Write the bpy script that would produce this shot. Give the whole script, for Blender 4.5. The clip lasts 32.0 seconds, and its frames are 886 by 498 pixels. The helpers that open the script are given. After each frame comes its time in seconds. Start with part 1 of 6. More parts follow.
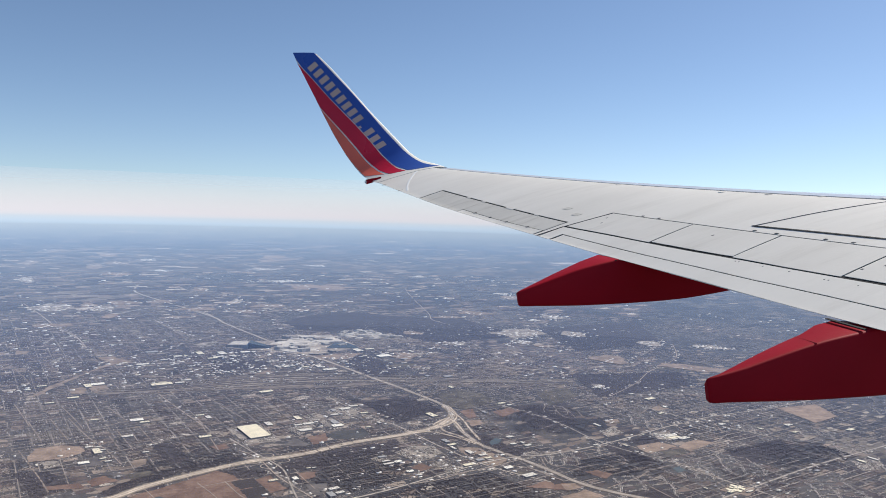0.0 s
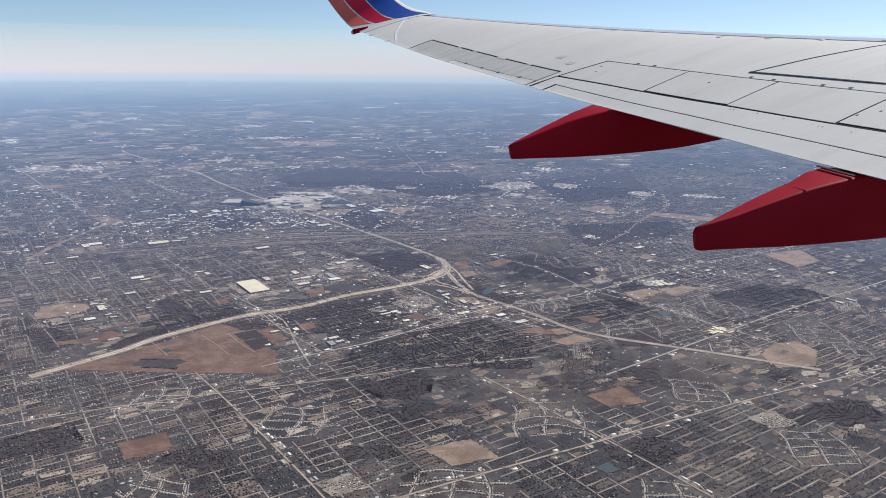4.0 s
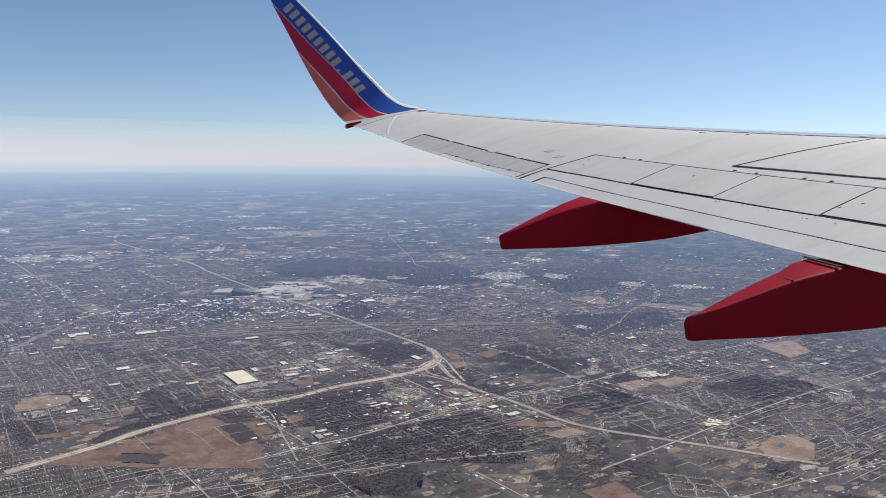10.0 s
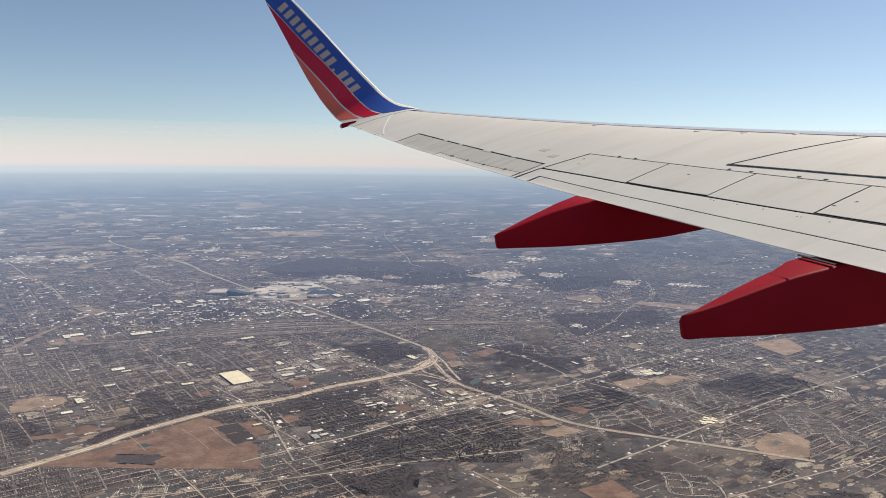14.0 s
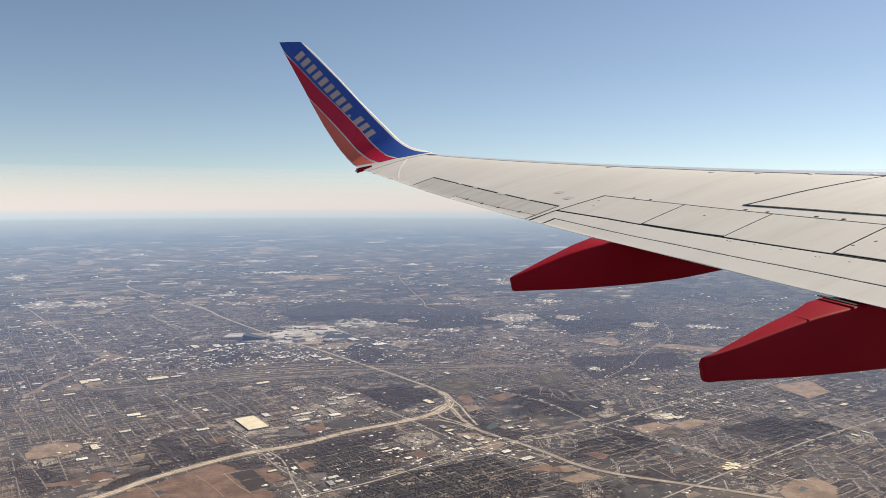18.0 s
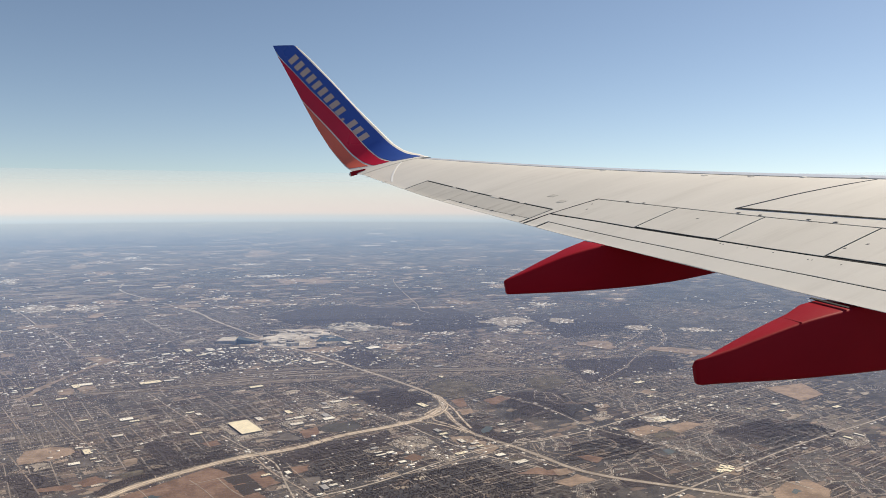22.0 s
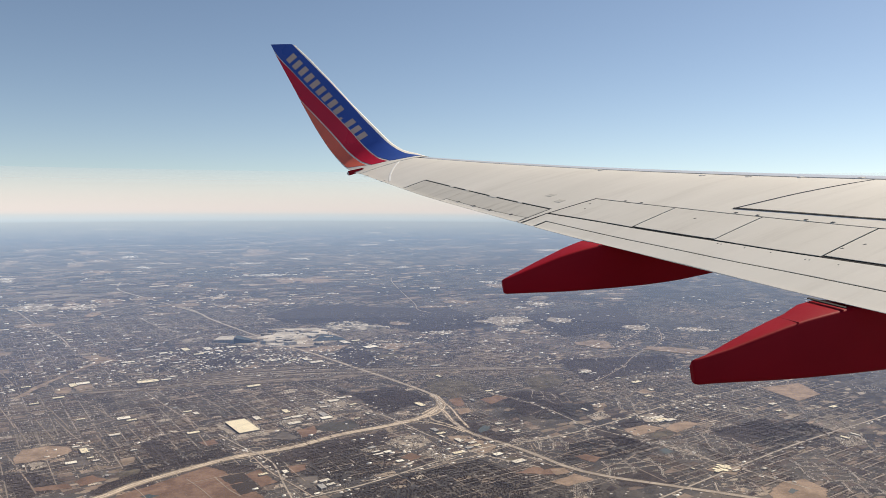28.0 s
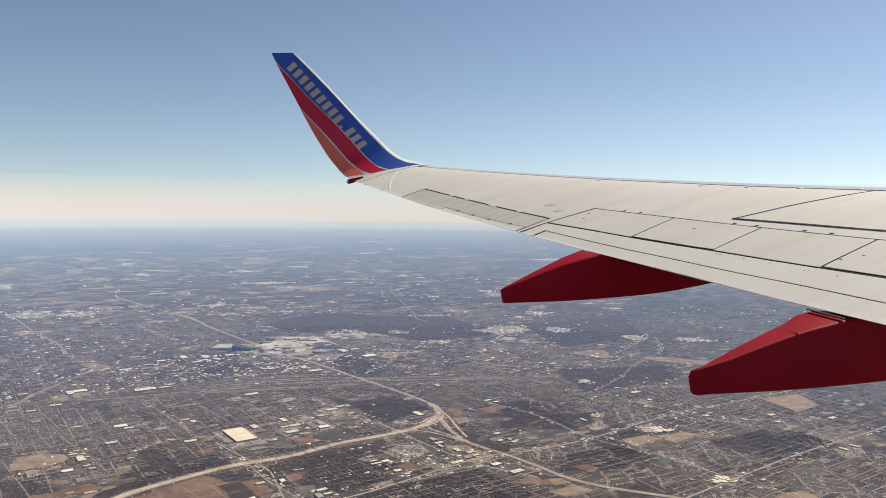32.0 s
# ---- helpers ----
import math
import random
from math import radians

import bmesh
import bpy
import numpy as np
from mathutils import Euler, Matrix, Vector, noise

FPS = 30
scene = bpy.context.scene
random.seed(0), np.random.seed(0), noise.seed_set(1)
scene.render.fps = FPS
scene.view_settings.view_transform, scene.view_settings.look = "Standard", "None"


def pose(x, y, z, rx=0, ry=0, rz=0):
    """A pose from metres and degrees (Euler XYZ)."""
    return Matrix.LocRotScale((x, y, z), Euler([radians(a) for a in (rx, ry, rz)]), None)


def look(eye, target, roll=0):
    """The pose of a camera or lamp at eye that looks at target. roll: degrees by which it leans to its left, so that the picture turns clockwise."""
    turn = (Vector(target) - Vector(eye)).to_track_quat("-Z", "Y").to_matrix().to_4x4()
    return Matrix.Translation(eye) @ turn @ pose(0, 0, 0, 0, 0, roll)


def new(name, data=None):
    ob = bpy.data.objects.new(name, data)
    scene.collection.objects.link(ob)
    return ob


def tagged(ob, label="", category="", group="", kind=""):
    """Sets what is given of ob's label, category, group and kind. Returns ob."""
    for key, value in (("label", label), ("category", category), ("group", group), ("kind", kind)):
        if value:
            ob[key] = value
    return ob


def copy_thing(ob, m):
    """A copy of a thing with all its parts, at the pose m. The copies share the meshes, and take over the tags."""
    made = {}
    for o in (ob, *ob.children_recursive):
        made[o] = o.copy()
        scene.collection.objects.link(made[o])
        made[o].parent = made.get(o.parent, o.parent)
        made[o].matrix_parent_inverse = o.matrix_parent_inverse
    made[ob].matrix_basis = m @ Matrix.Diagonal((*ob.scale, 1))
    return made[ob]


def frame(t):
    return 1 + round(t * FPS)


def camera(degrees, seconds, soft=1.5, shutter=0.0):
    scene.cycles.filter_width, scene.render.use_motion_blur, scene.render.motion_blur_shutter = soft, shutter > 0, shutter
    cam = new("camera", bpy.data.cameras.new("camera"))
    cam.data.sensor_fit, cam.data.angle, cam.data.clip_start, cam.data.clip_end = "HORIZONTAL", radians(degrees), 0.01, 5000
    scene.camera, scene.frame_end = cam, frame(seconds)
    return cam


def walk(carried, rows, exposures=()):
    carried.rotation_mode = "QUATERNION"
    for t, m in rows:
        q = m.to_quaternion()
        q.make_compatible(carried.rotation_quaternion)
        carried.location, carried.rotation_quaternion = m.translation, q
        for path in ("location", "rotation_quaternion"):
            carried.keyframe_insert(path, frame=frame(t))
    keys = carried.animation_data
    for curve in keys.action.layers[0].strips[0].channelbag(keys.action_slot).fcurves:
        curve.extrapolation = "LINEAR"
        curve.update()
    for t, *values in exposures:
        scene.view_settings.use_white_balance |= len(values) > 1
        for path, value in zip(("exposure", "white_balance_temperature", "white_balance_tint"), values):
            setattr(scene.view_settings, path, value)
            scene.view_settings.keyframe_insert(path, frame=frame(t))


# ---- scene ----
cam = camera(61.93, 32.0, soft=0.7)
EYE = (0.0, 0.0, 150.0)
PATH = [
    (0, 86.62, -1.77, 1.15),
    (0.5, 84.13, -1.60, 1.04),
    (1, 78.70, -1.54, 0.60),
    (1.5, 75.93, -1.28, 0.19),
    (2, 74.93, -0.79, 0.35),
    (2.5, 74.24, -0.81, 0.69),
    (3, 74.29, -0.83, 0.70),
    (3.5, 74.80, -0.97, 0.55),
    (5.5, 76.43, -0.20, -0.19),
    (6, 76.72, -0.54, -0.25),
    (6.5, 76.85, -0.59, -0.34),
    (7, 77.18, -0.39, -0.56),
    (7.5, 78.49, -0.47, -1.01),
    (8, 80.42, -0.69, -0.79),
    (8.5, 81.62, -0.43, -0.47),
    (9, 82.21, -0.56, -0.33),
    (9.5, 82.42, -0.91, -0.22),
    (10, 82.34, -1.02, -0.28),
    (10.5, 82.22, -0.85, -0.38),
    (11, 82.18, -0.77, -0.44),
    (11.5, 82.18, -0.68, -0.50),
    (12, 82.19, -0.64, -0.49),
    (12.5, 82.31, -0.77, -0.44),
    (13, 82.44, -1.11, -0.47),
    (13.5, 82.42, -1.03, -0.54),
    (14, 82.30, -0.87, -0.65),
    (14.5, 82.13, -0.71, -0.73),
    (16.5, 83.21, -0.65, -0.22),
    (17, 84.27, -0.53, 0.07),
    (17.5, 85.07, -0.45, 0.30),
    (18, 85.62, -0.32, 0.49),
    (18.5, 85.92, -0.35, 0.51),
    (19, 86.13, -0.53, 0.37),
    (19.5, 86.26, -0.56, 0.25),
    (20, 86.29, -0.39, 0.15),
    (20.5, 86.12, -0.20, -0.01),
    (21, 85.93, -0.09, -0.09),
    (21.5, 85.86, -0.04, -0.12),
    (22, 85.88, -0.30, 0.01),
    (22.5, 85.91, -0.57, 0.05),
    (23, 85.90, -0.57, 0.04),
    (23.5, 85.81, -0.46, -0.01),
    (24, 85.70, -0.38, -0.05),
    (24.5, 85.65, -0.39, -0.05),
    (25, 85.70, -0.57, -0.01),
    (25.5, 85.82, -0.79, 0.02),
    (27.5, 85.77, -0.30, -0.17),
    (28, 85.83, -0.42, -0.15),
    (28.5, 86.09, -0.74, -0.09),
    (29, 86.22, -0.81, -0.09),
    (29.5, 86.25, -0.50, -0.17),
    (30, 86.24, -0.35, -0.23),
    (30.5, 86.19, -0.26, -0.25),
    (31, 86.19, -0.24, -0.27),
    (31.5, 86.31, -0.42, -0.26),
    (32, 86.52, -0.73, -0.20),
]
EXPOSURES = [(0, 0.10, 6250, 10), (3, 0.02, 6150, 10), (6, -0.03, 6100, 10), (9, -0.08, 6100, 10), (11, -0.05, 6300, 10), (13, 0.0, 6800, 10), (15, 0.05, 7100, 10), (17, 0.08, 7200, 10), (32, 0.08, 7200, 10)]
walk(cam, [(t, pose(*EYE, rx, ry, rz)) for t, rx, ry, rz in PATH], EXPOSURES)

# ---- world, sun ----
SUN_AZ, SUN_EL = radians(58), radians(42)      # to the right of the view's middle, and above the horizon
world = bpy.data.worlds.new("sky")
scene.world = world
world.use_nodes = True
wt = world.node_tree
wt.nodes.clear()
w_out = wt.nodes.new("ShaderNodeOutputWorld")
w_bg = wt.nodes.new("ShaderNodeBackground")
w_sky = wt.nodes.new("ShaderNodeTexSky")
w_sky.sky_type = "NISHITA"
w_sky.sun_disc = False
w_sky.sun_elevation = SUN_EL
w_sky.sun_rotation = SUN_AZ
w_sky.altitude = 2500
w_sky.air_density, w_sky.dust_density, w_sky.ozone_density = 1.0, 1.3, 1.0
w_co = wt.nodes.new("ShaderNodeTexCoord")
w_sep = wt.nodes.new("ShaderNodeSeparateXYZ")
w_com = wt.nodes.new("ShaderNodeCombineXYZ")
w_add = wt.nodes.new("ShaderNodeMath")
w_add.operation, w_add.inputs[1].default_value = "ADD", 0.035     # the horizon lies below eye level at this height
w_max = wt.nodes.new("ShaderNodeMath")
w_max.operation, w_max.inputs[1].default_value = "MAXIMUM", 0.004
wt.links.new(w_co.outputs["Generated"], w_sep.inputs[0])
wt.links.new(w_sep.outputs[0], w_com.inputs[0])
wt.links.new(w_sep.outputs[1], w_com.inputs[1])
wt.links.new(w_sep.outputs[2], w_add.inputs[0])
wt.links.new(w_add.outputs[0], w_max.inputs[0])
wt.links.new(w_max.outputs[0], w_com.inputs[2])
wt.links.new(w_com.outputs[0], w_sky.inputs[0])
wt.links.new(w_sky.outputs[0], w_bg.inputs[0])
w_bg.inputs[1].default_value = 0.109
wt.links.new(w_bg.outputs[0], w_out.inputs[0])

sun_data = bpy.data.lights.new("sun", "SUN")
sun_data.energy, sun_data.angle, sun_data.color = 5.2, radians(0.53), (1.0, 0.92, 0.80)
sun = new("sun", sun_data)
SUN_WAY = Vector((math.sin(SUN_AZ) * math.cos(SUN_EL), math.cos(SUN_AZ) * math.cos(SUN_EL), math.sin(SUN_EL)))
sun.matrix_world = look(SUN_WAY * 300, (0, 0, 0))


# ---- materials ----
class Nodes:
    """A short way to write node trees."""

    def __init__(self, name):
        self.mat = bpy.data.materials.new(name)
        self.mat.use_nodes = True
        self.tree = self.mat.node_tree
        self.tree.nodes.clear()
        self.out = self.add("ShaderNodeOutputMaterial")
        self.co = self.add("ShaderNodeTexCoord")

    def add(self, kind, **values):
        node = self.tree.nodes.new(kind)
        for key, value in values.items():
            node.inputs[key].default_value = value
        return node

    def link(self, a, b):
        self.tree.links.new(a, b)
        return b.node

    def noise(self, scale, detail=4.0, rough=0.55, vector=None, stretch=None):
        node = self.add("ShaderNodeTexNoise", Scale=scale, Detail=detail, Roughness=rough)
        source = vector or self.co.outputs["Object"]
        if stretch:
            m = self.add("ShaderNodeMapping", Scale=stretch)
            self.link(source, m.inputs["Vector"])
            source = m.outputs[0]
        self.link(source, node.inputs["Vector"])
        return node.outputs[0]

    def ramp(self, fac, *stops):
        node = self.add("ShaderNodeValToRGB")
        els = node.color_ramp.elements
        while len(els) < len(stops):
            els.new(0.5)
        for el, (at, col) in zip(els, stops):
            el.position = at
            el.color = (*col, 1) if not isinstance(col, (int, float)) else (col, col, col, 1)
        self.link(fac, node.inputs[0])
        return node.outputs[0]

    def mix(self, fac, a, b, blend="MIX"):
        node = self.add("ShaderNodeMix")
        node.data_type, node.blend_type = "RGBA", blend
        for value, socket in ((fac, node.inputs[0]), (a, node.inputs[6]), (b, node.inputs[7])):
            if isinstance(value, (int, float)):
                socket.default_value = value
            elif isinstance(value, tuple):
                socket.default_value = (*value, 1)
            else:
                self.link(value, socket)
        return node.outputs[2]

    def math(self, op, a, b=0.0):
        node = self.add("ShaderNodeMath")
        node.operation = op
        for value, socket in ((a, node.inputs[0]), (b, node.inputs[1])):
            if isinstance(value, (int, float)):
                socket.default_value = value
            else:
                self.link(value, socket)
        return node.outputs[0]

    def surface(self, color, rough=0.5, metal=0.0, bump=None, depth=0.01, coat=0.0, gloss=0.5):
        node = self.add("ShaderNodeBsdfPrincipled", Metallic=metal)
        for value, socket in ((color, node.inputs["Base Color"]), (rough, node.inputs["Roughness"])):
            if isinstance(value, (int, float)):
                socket.default_value = value
            elif isinstance(value, tuple):
                socket.default_value = (*value, 1)
            else:
                self.link(value, socket)
        node.inputs["Coat Weight"].default_value = coat
        node.inputs["Specular IOR Level"].default_value = gloss
        if bump is not None:
            b = self.add("ShaderNodeBump", Distance=depth, Strength=0.6)
            self.link(bump, b.inputs["Height"])
            self.link(b.outputs[0], node.inputs["Normal"])
        self.link(node.outputs[0], self.out.inputs[0])
        return self.mat


def paint(name, color, rough=0.35, dirt=0.12, scale=3.0, coat=0.2, streak=(1, 1, 1), gloss=0.4, smudge=0.0):
    """Aircraft paint with faint grime and fine orange-peel."""
    n = Nodes(name)
    big = n.noise(scale * 0.35, 5, 0.6, stretch=streak)
    small = n.noise(scale * 14, 3)
    dirty = tuple(c * (1 - dirt * 2.2) for c in color)
    c1 = n.mix(n.ramp(big, (0.35, 0.0), (0.75, 1.0)), color, dirty)
    c2 = n.mix(n.math("MULTIPLY", n.ramp(small, (0.45, 0.0), (0.8, 1.0)), 0.35), c1, tuple(c * (1 - dirt) for c in color))
    if smudge:
        # soot and oil drawn out along the flow
        soot = n.noise(scale * 0.8, 7, 0.68, stretch=(0.35, 2.6, 1))
        c2 = n.mix(n.math("MULTIPLY", n.ramp(soot, (0.52, 0.0), (0.74, 1.0)), smudge), c2, tuple(c * k for c, k in zip(color, (0.50, 0.47, 0.42))))
    r = n.math("ADD", n.math("MULTIPLY", big, 0.2), rough - 0.1)
    return n.surface(c2, r, bump=small, depth=0.0015, coat=coat, gloss=gloss)


def plain(name, color, rough=0.6, var=0.25, scale=1.0, metal=0.0):
    n = Nodes(name)
    a = n.noise(scale, 4)
    c = n.mix(n.ramp(a, (0.3, 0.0), (0.7, 1.0)), tuple(c * (1 - var) for c in color), tuple(min(1, c * (1 + var)) for c in color))
    return n.surface(c, rough, metal, gloss=0.15)


WING_WHITE = paint("wing_paint", (0.83, 0.79, 0.71), 0.5, 0.06, 1.6, 0.0, (0.5, 2.2, 1), smudge=0.20)
WING_GREY = paint("control_surface_paint", (0.80, 0.76, 0.68), 0.5, 0.06, 2.2, 0.0, (0.5, 2.0, 1), smudge=0.26)
AILERON_GREY = paint("aileron_paint", (0.70, 0.665, 0.59), 0.5, 0.10, 3.0, 0.0, (0.5, 2.0, 1), smudge=0.6)
SLAT_METAL = paint("slat_metal", (0.66, 0.67, 0.68), 0.3, 0.06, 2.0, 0.2)
GAP_DARK = plain("gap_dark", (0.018, 0.018, 0.02), 0.7)
SEAL_GREY = plain("seal_grey", (0.12, 0.12, 0.12), 0.6)
SEAL_WHITE = plain("seal_white", (0.86, 0.86, 0.84), 0.5, 0.05)
RED = paint("fairing_red", (0.37, 0.006, 0.016), 0.5, 0.10, 2.0, 0.0, gloss=0.10)
BAND_RED = paint("band_red", (0.66, 0.010, 0.040), 0.3, 0.08, 2.0, 0.4)
BAND_ORANGE = paint("band_orange", (0.90, 0.17, 0.10), 0.3, 0.08, 2.0, 0.4)
BAND_BLUE = paint("band_blue", (0.035, 0.095, 0.40), 0.3, 0.08, 2.0, 0.4)
LETTER_TAN = paint("letter_tan", (0.60, 0.44, 0.36), 0.4, 0.08, 2.0, 0.2)
JOINT_RED = plain("joint_red", (0.30, 0.02, 0.025), 0.6)


# ---- small builders ----
def part(name, bm, material, parent, label="", smooth=False):
    """Links a bmesh as one mesh object under a thing or a part."""
    bmesh.ops.recalc_face_normals(bm, faces=bm.faces)
    me = bpy.data.meshes.new(name)
    bm.to_mesh(me)
    bm.free()
    if smooth:
        me.shade_smooth()
    me.materials.append(material)
    ob = new(name, me)
    ob.parent = parent
    if label:
        ob["label"] = label
    return ob


def skin(grid_top, grid_low, bm=None):
    """A closed shell between two grids of points of the same shape."""
    bm = bm or bmesh.new()
    rows, cols = len(grid_top), len(grid_top[0])
    a = [[bm.verts.new(p) for p in r] for r in grid_top]
    b = [[bm.verts.new(p) for p in r] for r in grid_low]
    for i in range(rows - 1):
        for j in range(cols - 1):
            bm.faces.new((a[i][j], a[i + 1][j], a[i + 1][j + 1], a[i][j + 1]))
            bm.faces.new((b[i][j], b[i][j + 1], b[i + 1][j + 1], b[i + 1][j]))
    for i in range(rows - 1):
        for j in (0, cols - 1):
            bm.faces.new((a[i][j], b[i][j], b[i + 1][j], a[i + 1][j]))
    for j in range(cols - 1):
        for i in (0, rows - 1):
            bm.faces.new((a[i][j], a[i][j + 1], b[i][j + 1], b[i][j]))
    return bm


def sharp_smooth(ob, degrees=30):
    me = ob.data
    me.shade_smooth()
    me.set_sharp_from_angle(angle=radians(degrees))
    return ob


# ---- the wing of the airliner, in its own axes: x ahead, y outboard, z up ----
TIP, KINK = 17.16, 5.7
DIHEDRAL, FLEX = 0.1007, 0.003576


def chord(y):
    if y >= KINK:
        return 1.25 + 0.291 * (TIP - y)
    return chord(KINK) + 0.539 * (KINK - y)


def half_thick(c):
    c = min(max(c, 0.0), 1.0)
    return 0.55 * (0.2969 * math.sqrt(c) - 0.126 * c - 0.3516 * c * c + 0.2843 * c**3 - 0.1036 * c**4)


def upper(y, c, lift=0.0):
    k = chord(y)
    return Vector((-0.539 * y - c * k, y, DIHEDRAL * y + FLEX * y * y + k * (0.045 * (1 - c) + half_thick(c)) + lift))


def lower(y, c, lift=0.0):
    k = chord(y)
    return Vector((-0.539 * y - c * k, y, DIHEDRAL * y + FLEX * y * y + k * (0.045 * (1 - c) - 0.8 * half_thick(c)) + lift))


def span(a, b, n):
    return [a + (b - a) * i / n for i in range(n + 1)]


def line(*knots):
    """A piecewise linear function through (y, value) knots."""
    ks = sorted(knots)
    xs, vs = [k[0] for k in ks], [k[1] for k in ks]
    return lambda y: float(np.interp(y, xs, vs))


LIFT = 0.006
wing = tagged(new("airliner_wing"), "light grey airliner wing with red flap fairings and a striped winglet", "aircraft wing")
wing.matrix_world = pose(12.8143, 1.5867, 149.7737, 0.0, -10.907, 14.237)


def plate(name, ys, front, rear, material, parent=None, label="", chords=10, lift=LIFT, thick=0.005, bm=None, skew=(0.0, 0.0)):
    """A thin panel on the upper surface; skew leans its inboard and outboard ends."""
    top, low = [], []
    for j, y in enumerate(ys):
        c0, c1 = front(y), rear(y)
        lean = skew[0] + (skew[1] - skew[0]) * j / (len(ys) - 1)
        row = [(y + lean * (i / chords - 0.5), c0 + (c1 - c0) * (i / chords)) for i in range(chords + 1)]
        top.append([upper(a, c, lift) for a, c in row])
        low.append([upper(a, c, lift - thick) for a, c in row])
    made = skin(top, low, bm)
    if bm is not None:
        return made
    return sharp_smooth(part(name, made, material, parent or wing, label))


def const(v):
    return lambda y: v


# inner box, dark where the gaps between the panels let it show
bm = bmesh.new()
stations = span(1.9, 16.62, 60)
rings = []
for y in stations:
    cs = [0.5 - 0.5 * math.cos(math.pi * i / 56) for i in range(57)]
    ring = [bm.verts.new(upper(y, c * 0.995)) for c in cs] + [bm.verts.new(lower(y, c * 0.995)) for c in reversed(cs[1:-1])]
    rings.append(ring)
for a, b in zip(rings, rings[1:]):
    for i in range(len(a)):
        j = (i + 1) % len(a)
        bm.faces.new((a[i], a[j], b[j], b[i]))
bm.faces.new(rings[0])
bm.faces.new(rings[-1])
sharp_smooth(part("wing_box", bm, GAP_DARK, wing, "dark inner structure seen in the gaps"))

# underside skin
bm = bmesh.new()
top = [[lower(y, c, -0.006) for c in span(0.12, 0.995, 12)] for y in stations]
low = [[lower(y, c, -0.014) for c in span(0.12, 0.995, 12)] for y in stations]
sharp_smooth(part("lower_skin", skin(top, low, bm), WING_WHITE, wing))

SPOILER_FRONT = line((5.0, 0.615), (7.66, 0.630), (8.82, 0.636), (9.88, 0.641), (11.3, 0.652))
SPOILER_REAR = line((5.0, 0.815), (7.04, 0.828), (7.58, 0.832), (8.15, 0.837), (8.73, 0.840), (9.01, 0.846), (9.8, 0.855), (10.44, 0.860), (11.3, 0.878))
AILERON_FRONT = line((11.3, 0.833), (12.17, 0.829), (13.0, 0.820), (13.88, 0.808), (14.9, 0.791))
EDGE = line((1.9, 1.0), (7.5, 1.004), (8.4, 1.0), (9.4, 1.004), (10.2, 1.010), (11.2, 1.012), (12.3, 1.016), (13.2, 1.024), (14.0, 1.031), (14.7, 1.027), (16.6, 1.012))      # trailing edge
SLAT_REAR = 0.165
G = 0.009   # half a gap, metres


def less(f, metres, sign=1):
    """The same line shifted chordwise by metres."""
    return lambda y: f(y) + sign * metres / chord(y)


# upper skin: one sheet, stepped round the moving surfaces
bm = bmesh.new()
for y0, y1, n, rear in ((1.9, 11.275, 40, less(SPOILER_FRONT, 0.010, -1)), (11.275, 11.365, 2, EDGE), (11.365, 14.78, 16, less(AILERON_FRONT, 0.022, -1)), (14.78, 16.6, 10, EDGE)):
    plate("", span(y0, y1, n), const(SLAT_REAR + 0.012), rear, None, bm=bm, chords=26)
plate("", span(11.213, 11.275, 2), less(SPOILER_FRONT, 0.010, -1), less(SPOILER_REAR, 0.008, -1), None, bm=bm, chords=8, skew=(0.11, 0.0))
bmesh.ops.remove_doubles(bm, verts=bm.verts, dist=0.0005)
sharp_smooth(part("upper_skin", bm, WING_WHITE, wing, "off-white wing skin with faint streaks of grime"))

# leading-edge slats wrap round the nose
slat_ends = (1.95, 5.2, 8.35, 11.5, 14.0, 16.45)
for y0, y1 in zip(slat_ends, slat_ends[1:]):
    bm = bmesh.new()
    outer, inner = [], []
    for y in span(y0 + 0.006, y1 - 0.006, 8):
        cs = [SLAT_REAR * (i / 9) ** 2 for i in range(9, -1, -1)]
        ring = [upper(y, c, 0.009) for c in cs] + [lower(y, c, -0.012) for c in span(0.004, 0.11, 5)]
        ring2 = [upper(y, c, 0.001) for c in cs] + [lower(y, c, 0.001) for c in span(0.004, 0.11, 5)]
        nose = min(range(len(ring)), key=lambda i: -ring[i].x)
        for i in range(max(0, nose - 4), min(len(ring), nose + 4)):
            ring[i] = ring[i] + Vector((0.014 * (1 - abs(i - nose) / 4), 0, 0))
        outer.append(ring)
        inner.append(ring2)
    sharp_smooth(part("slat", skin(outer, inner, bm), SLAT_METAL, wing, "bare bright slat along the leading edge"), 50)

# spoilers
edges = (11.19, 9.87, 8.775, 7.62, 6.5, 5.4)
for y1, y0 in zip(edges, edges[1:]):
    slack = 0.045 if y0 in (8.775, 6.5) else 0.022      # some trailing edges stand a little open
    plate("spoiler", span(y0 + G, y1 - G, 8), less(SPOILER_FRONT, 0.016), less(SPOILER_REAR, slack, -1), WING_GREY, chords=12, lift=LIFT + 0.001, skew=(-0.07, 0.11 if y1 > 11 else -0.07))

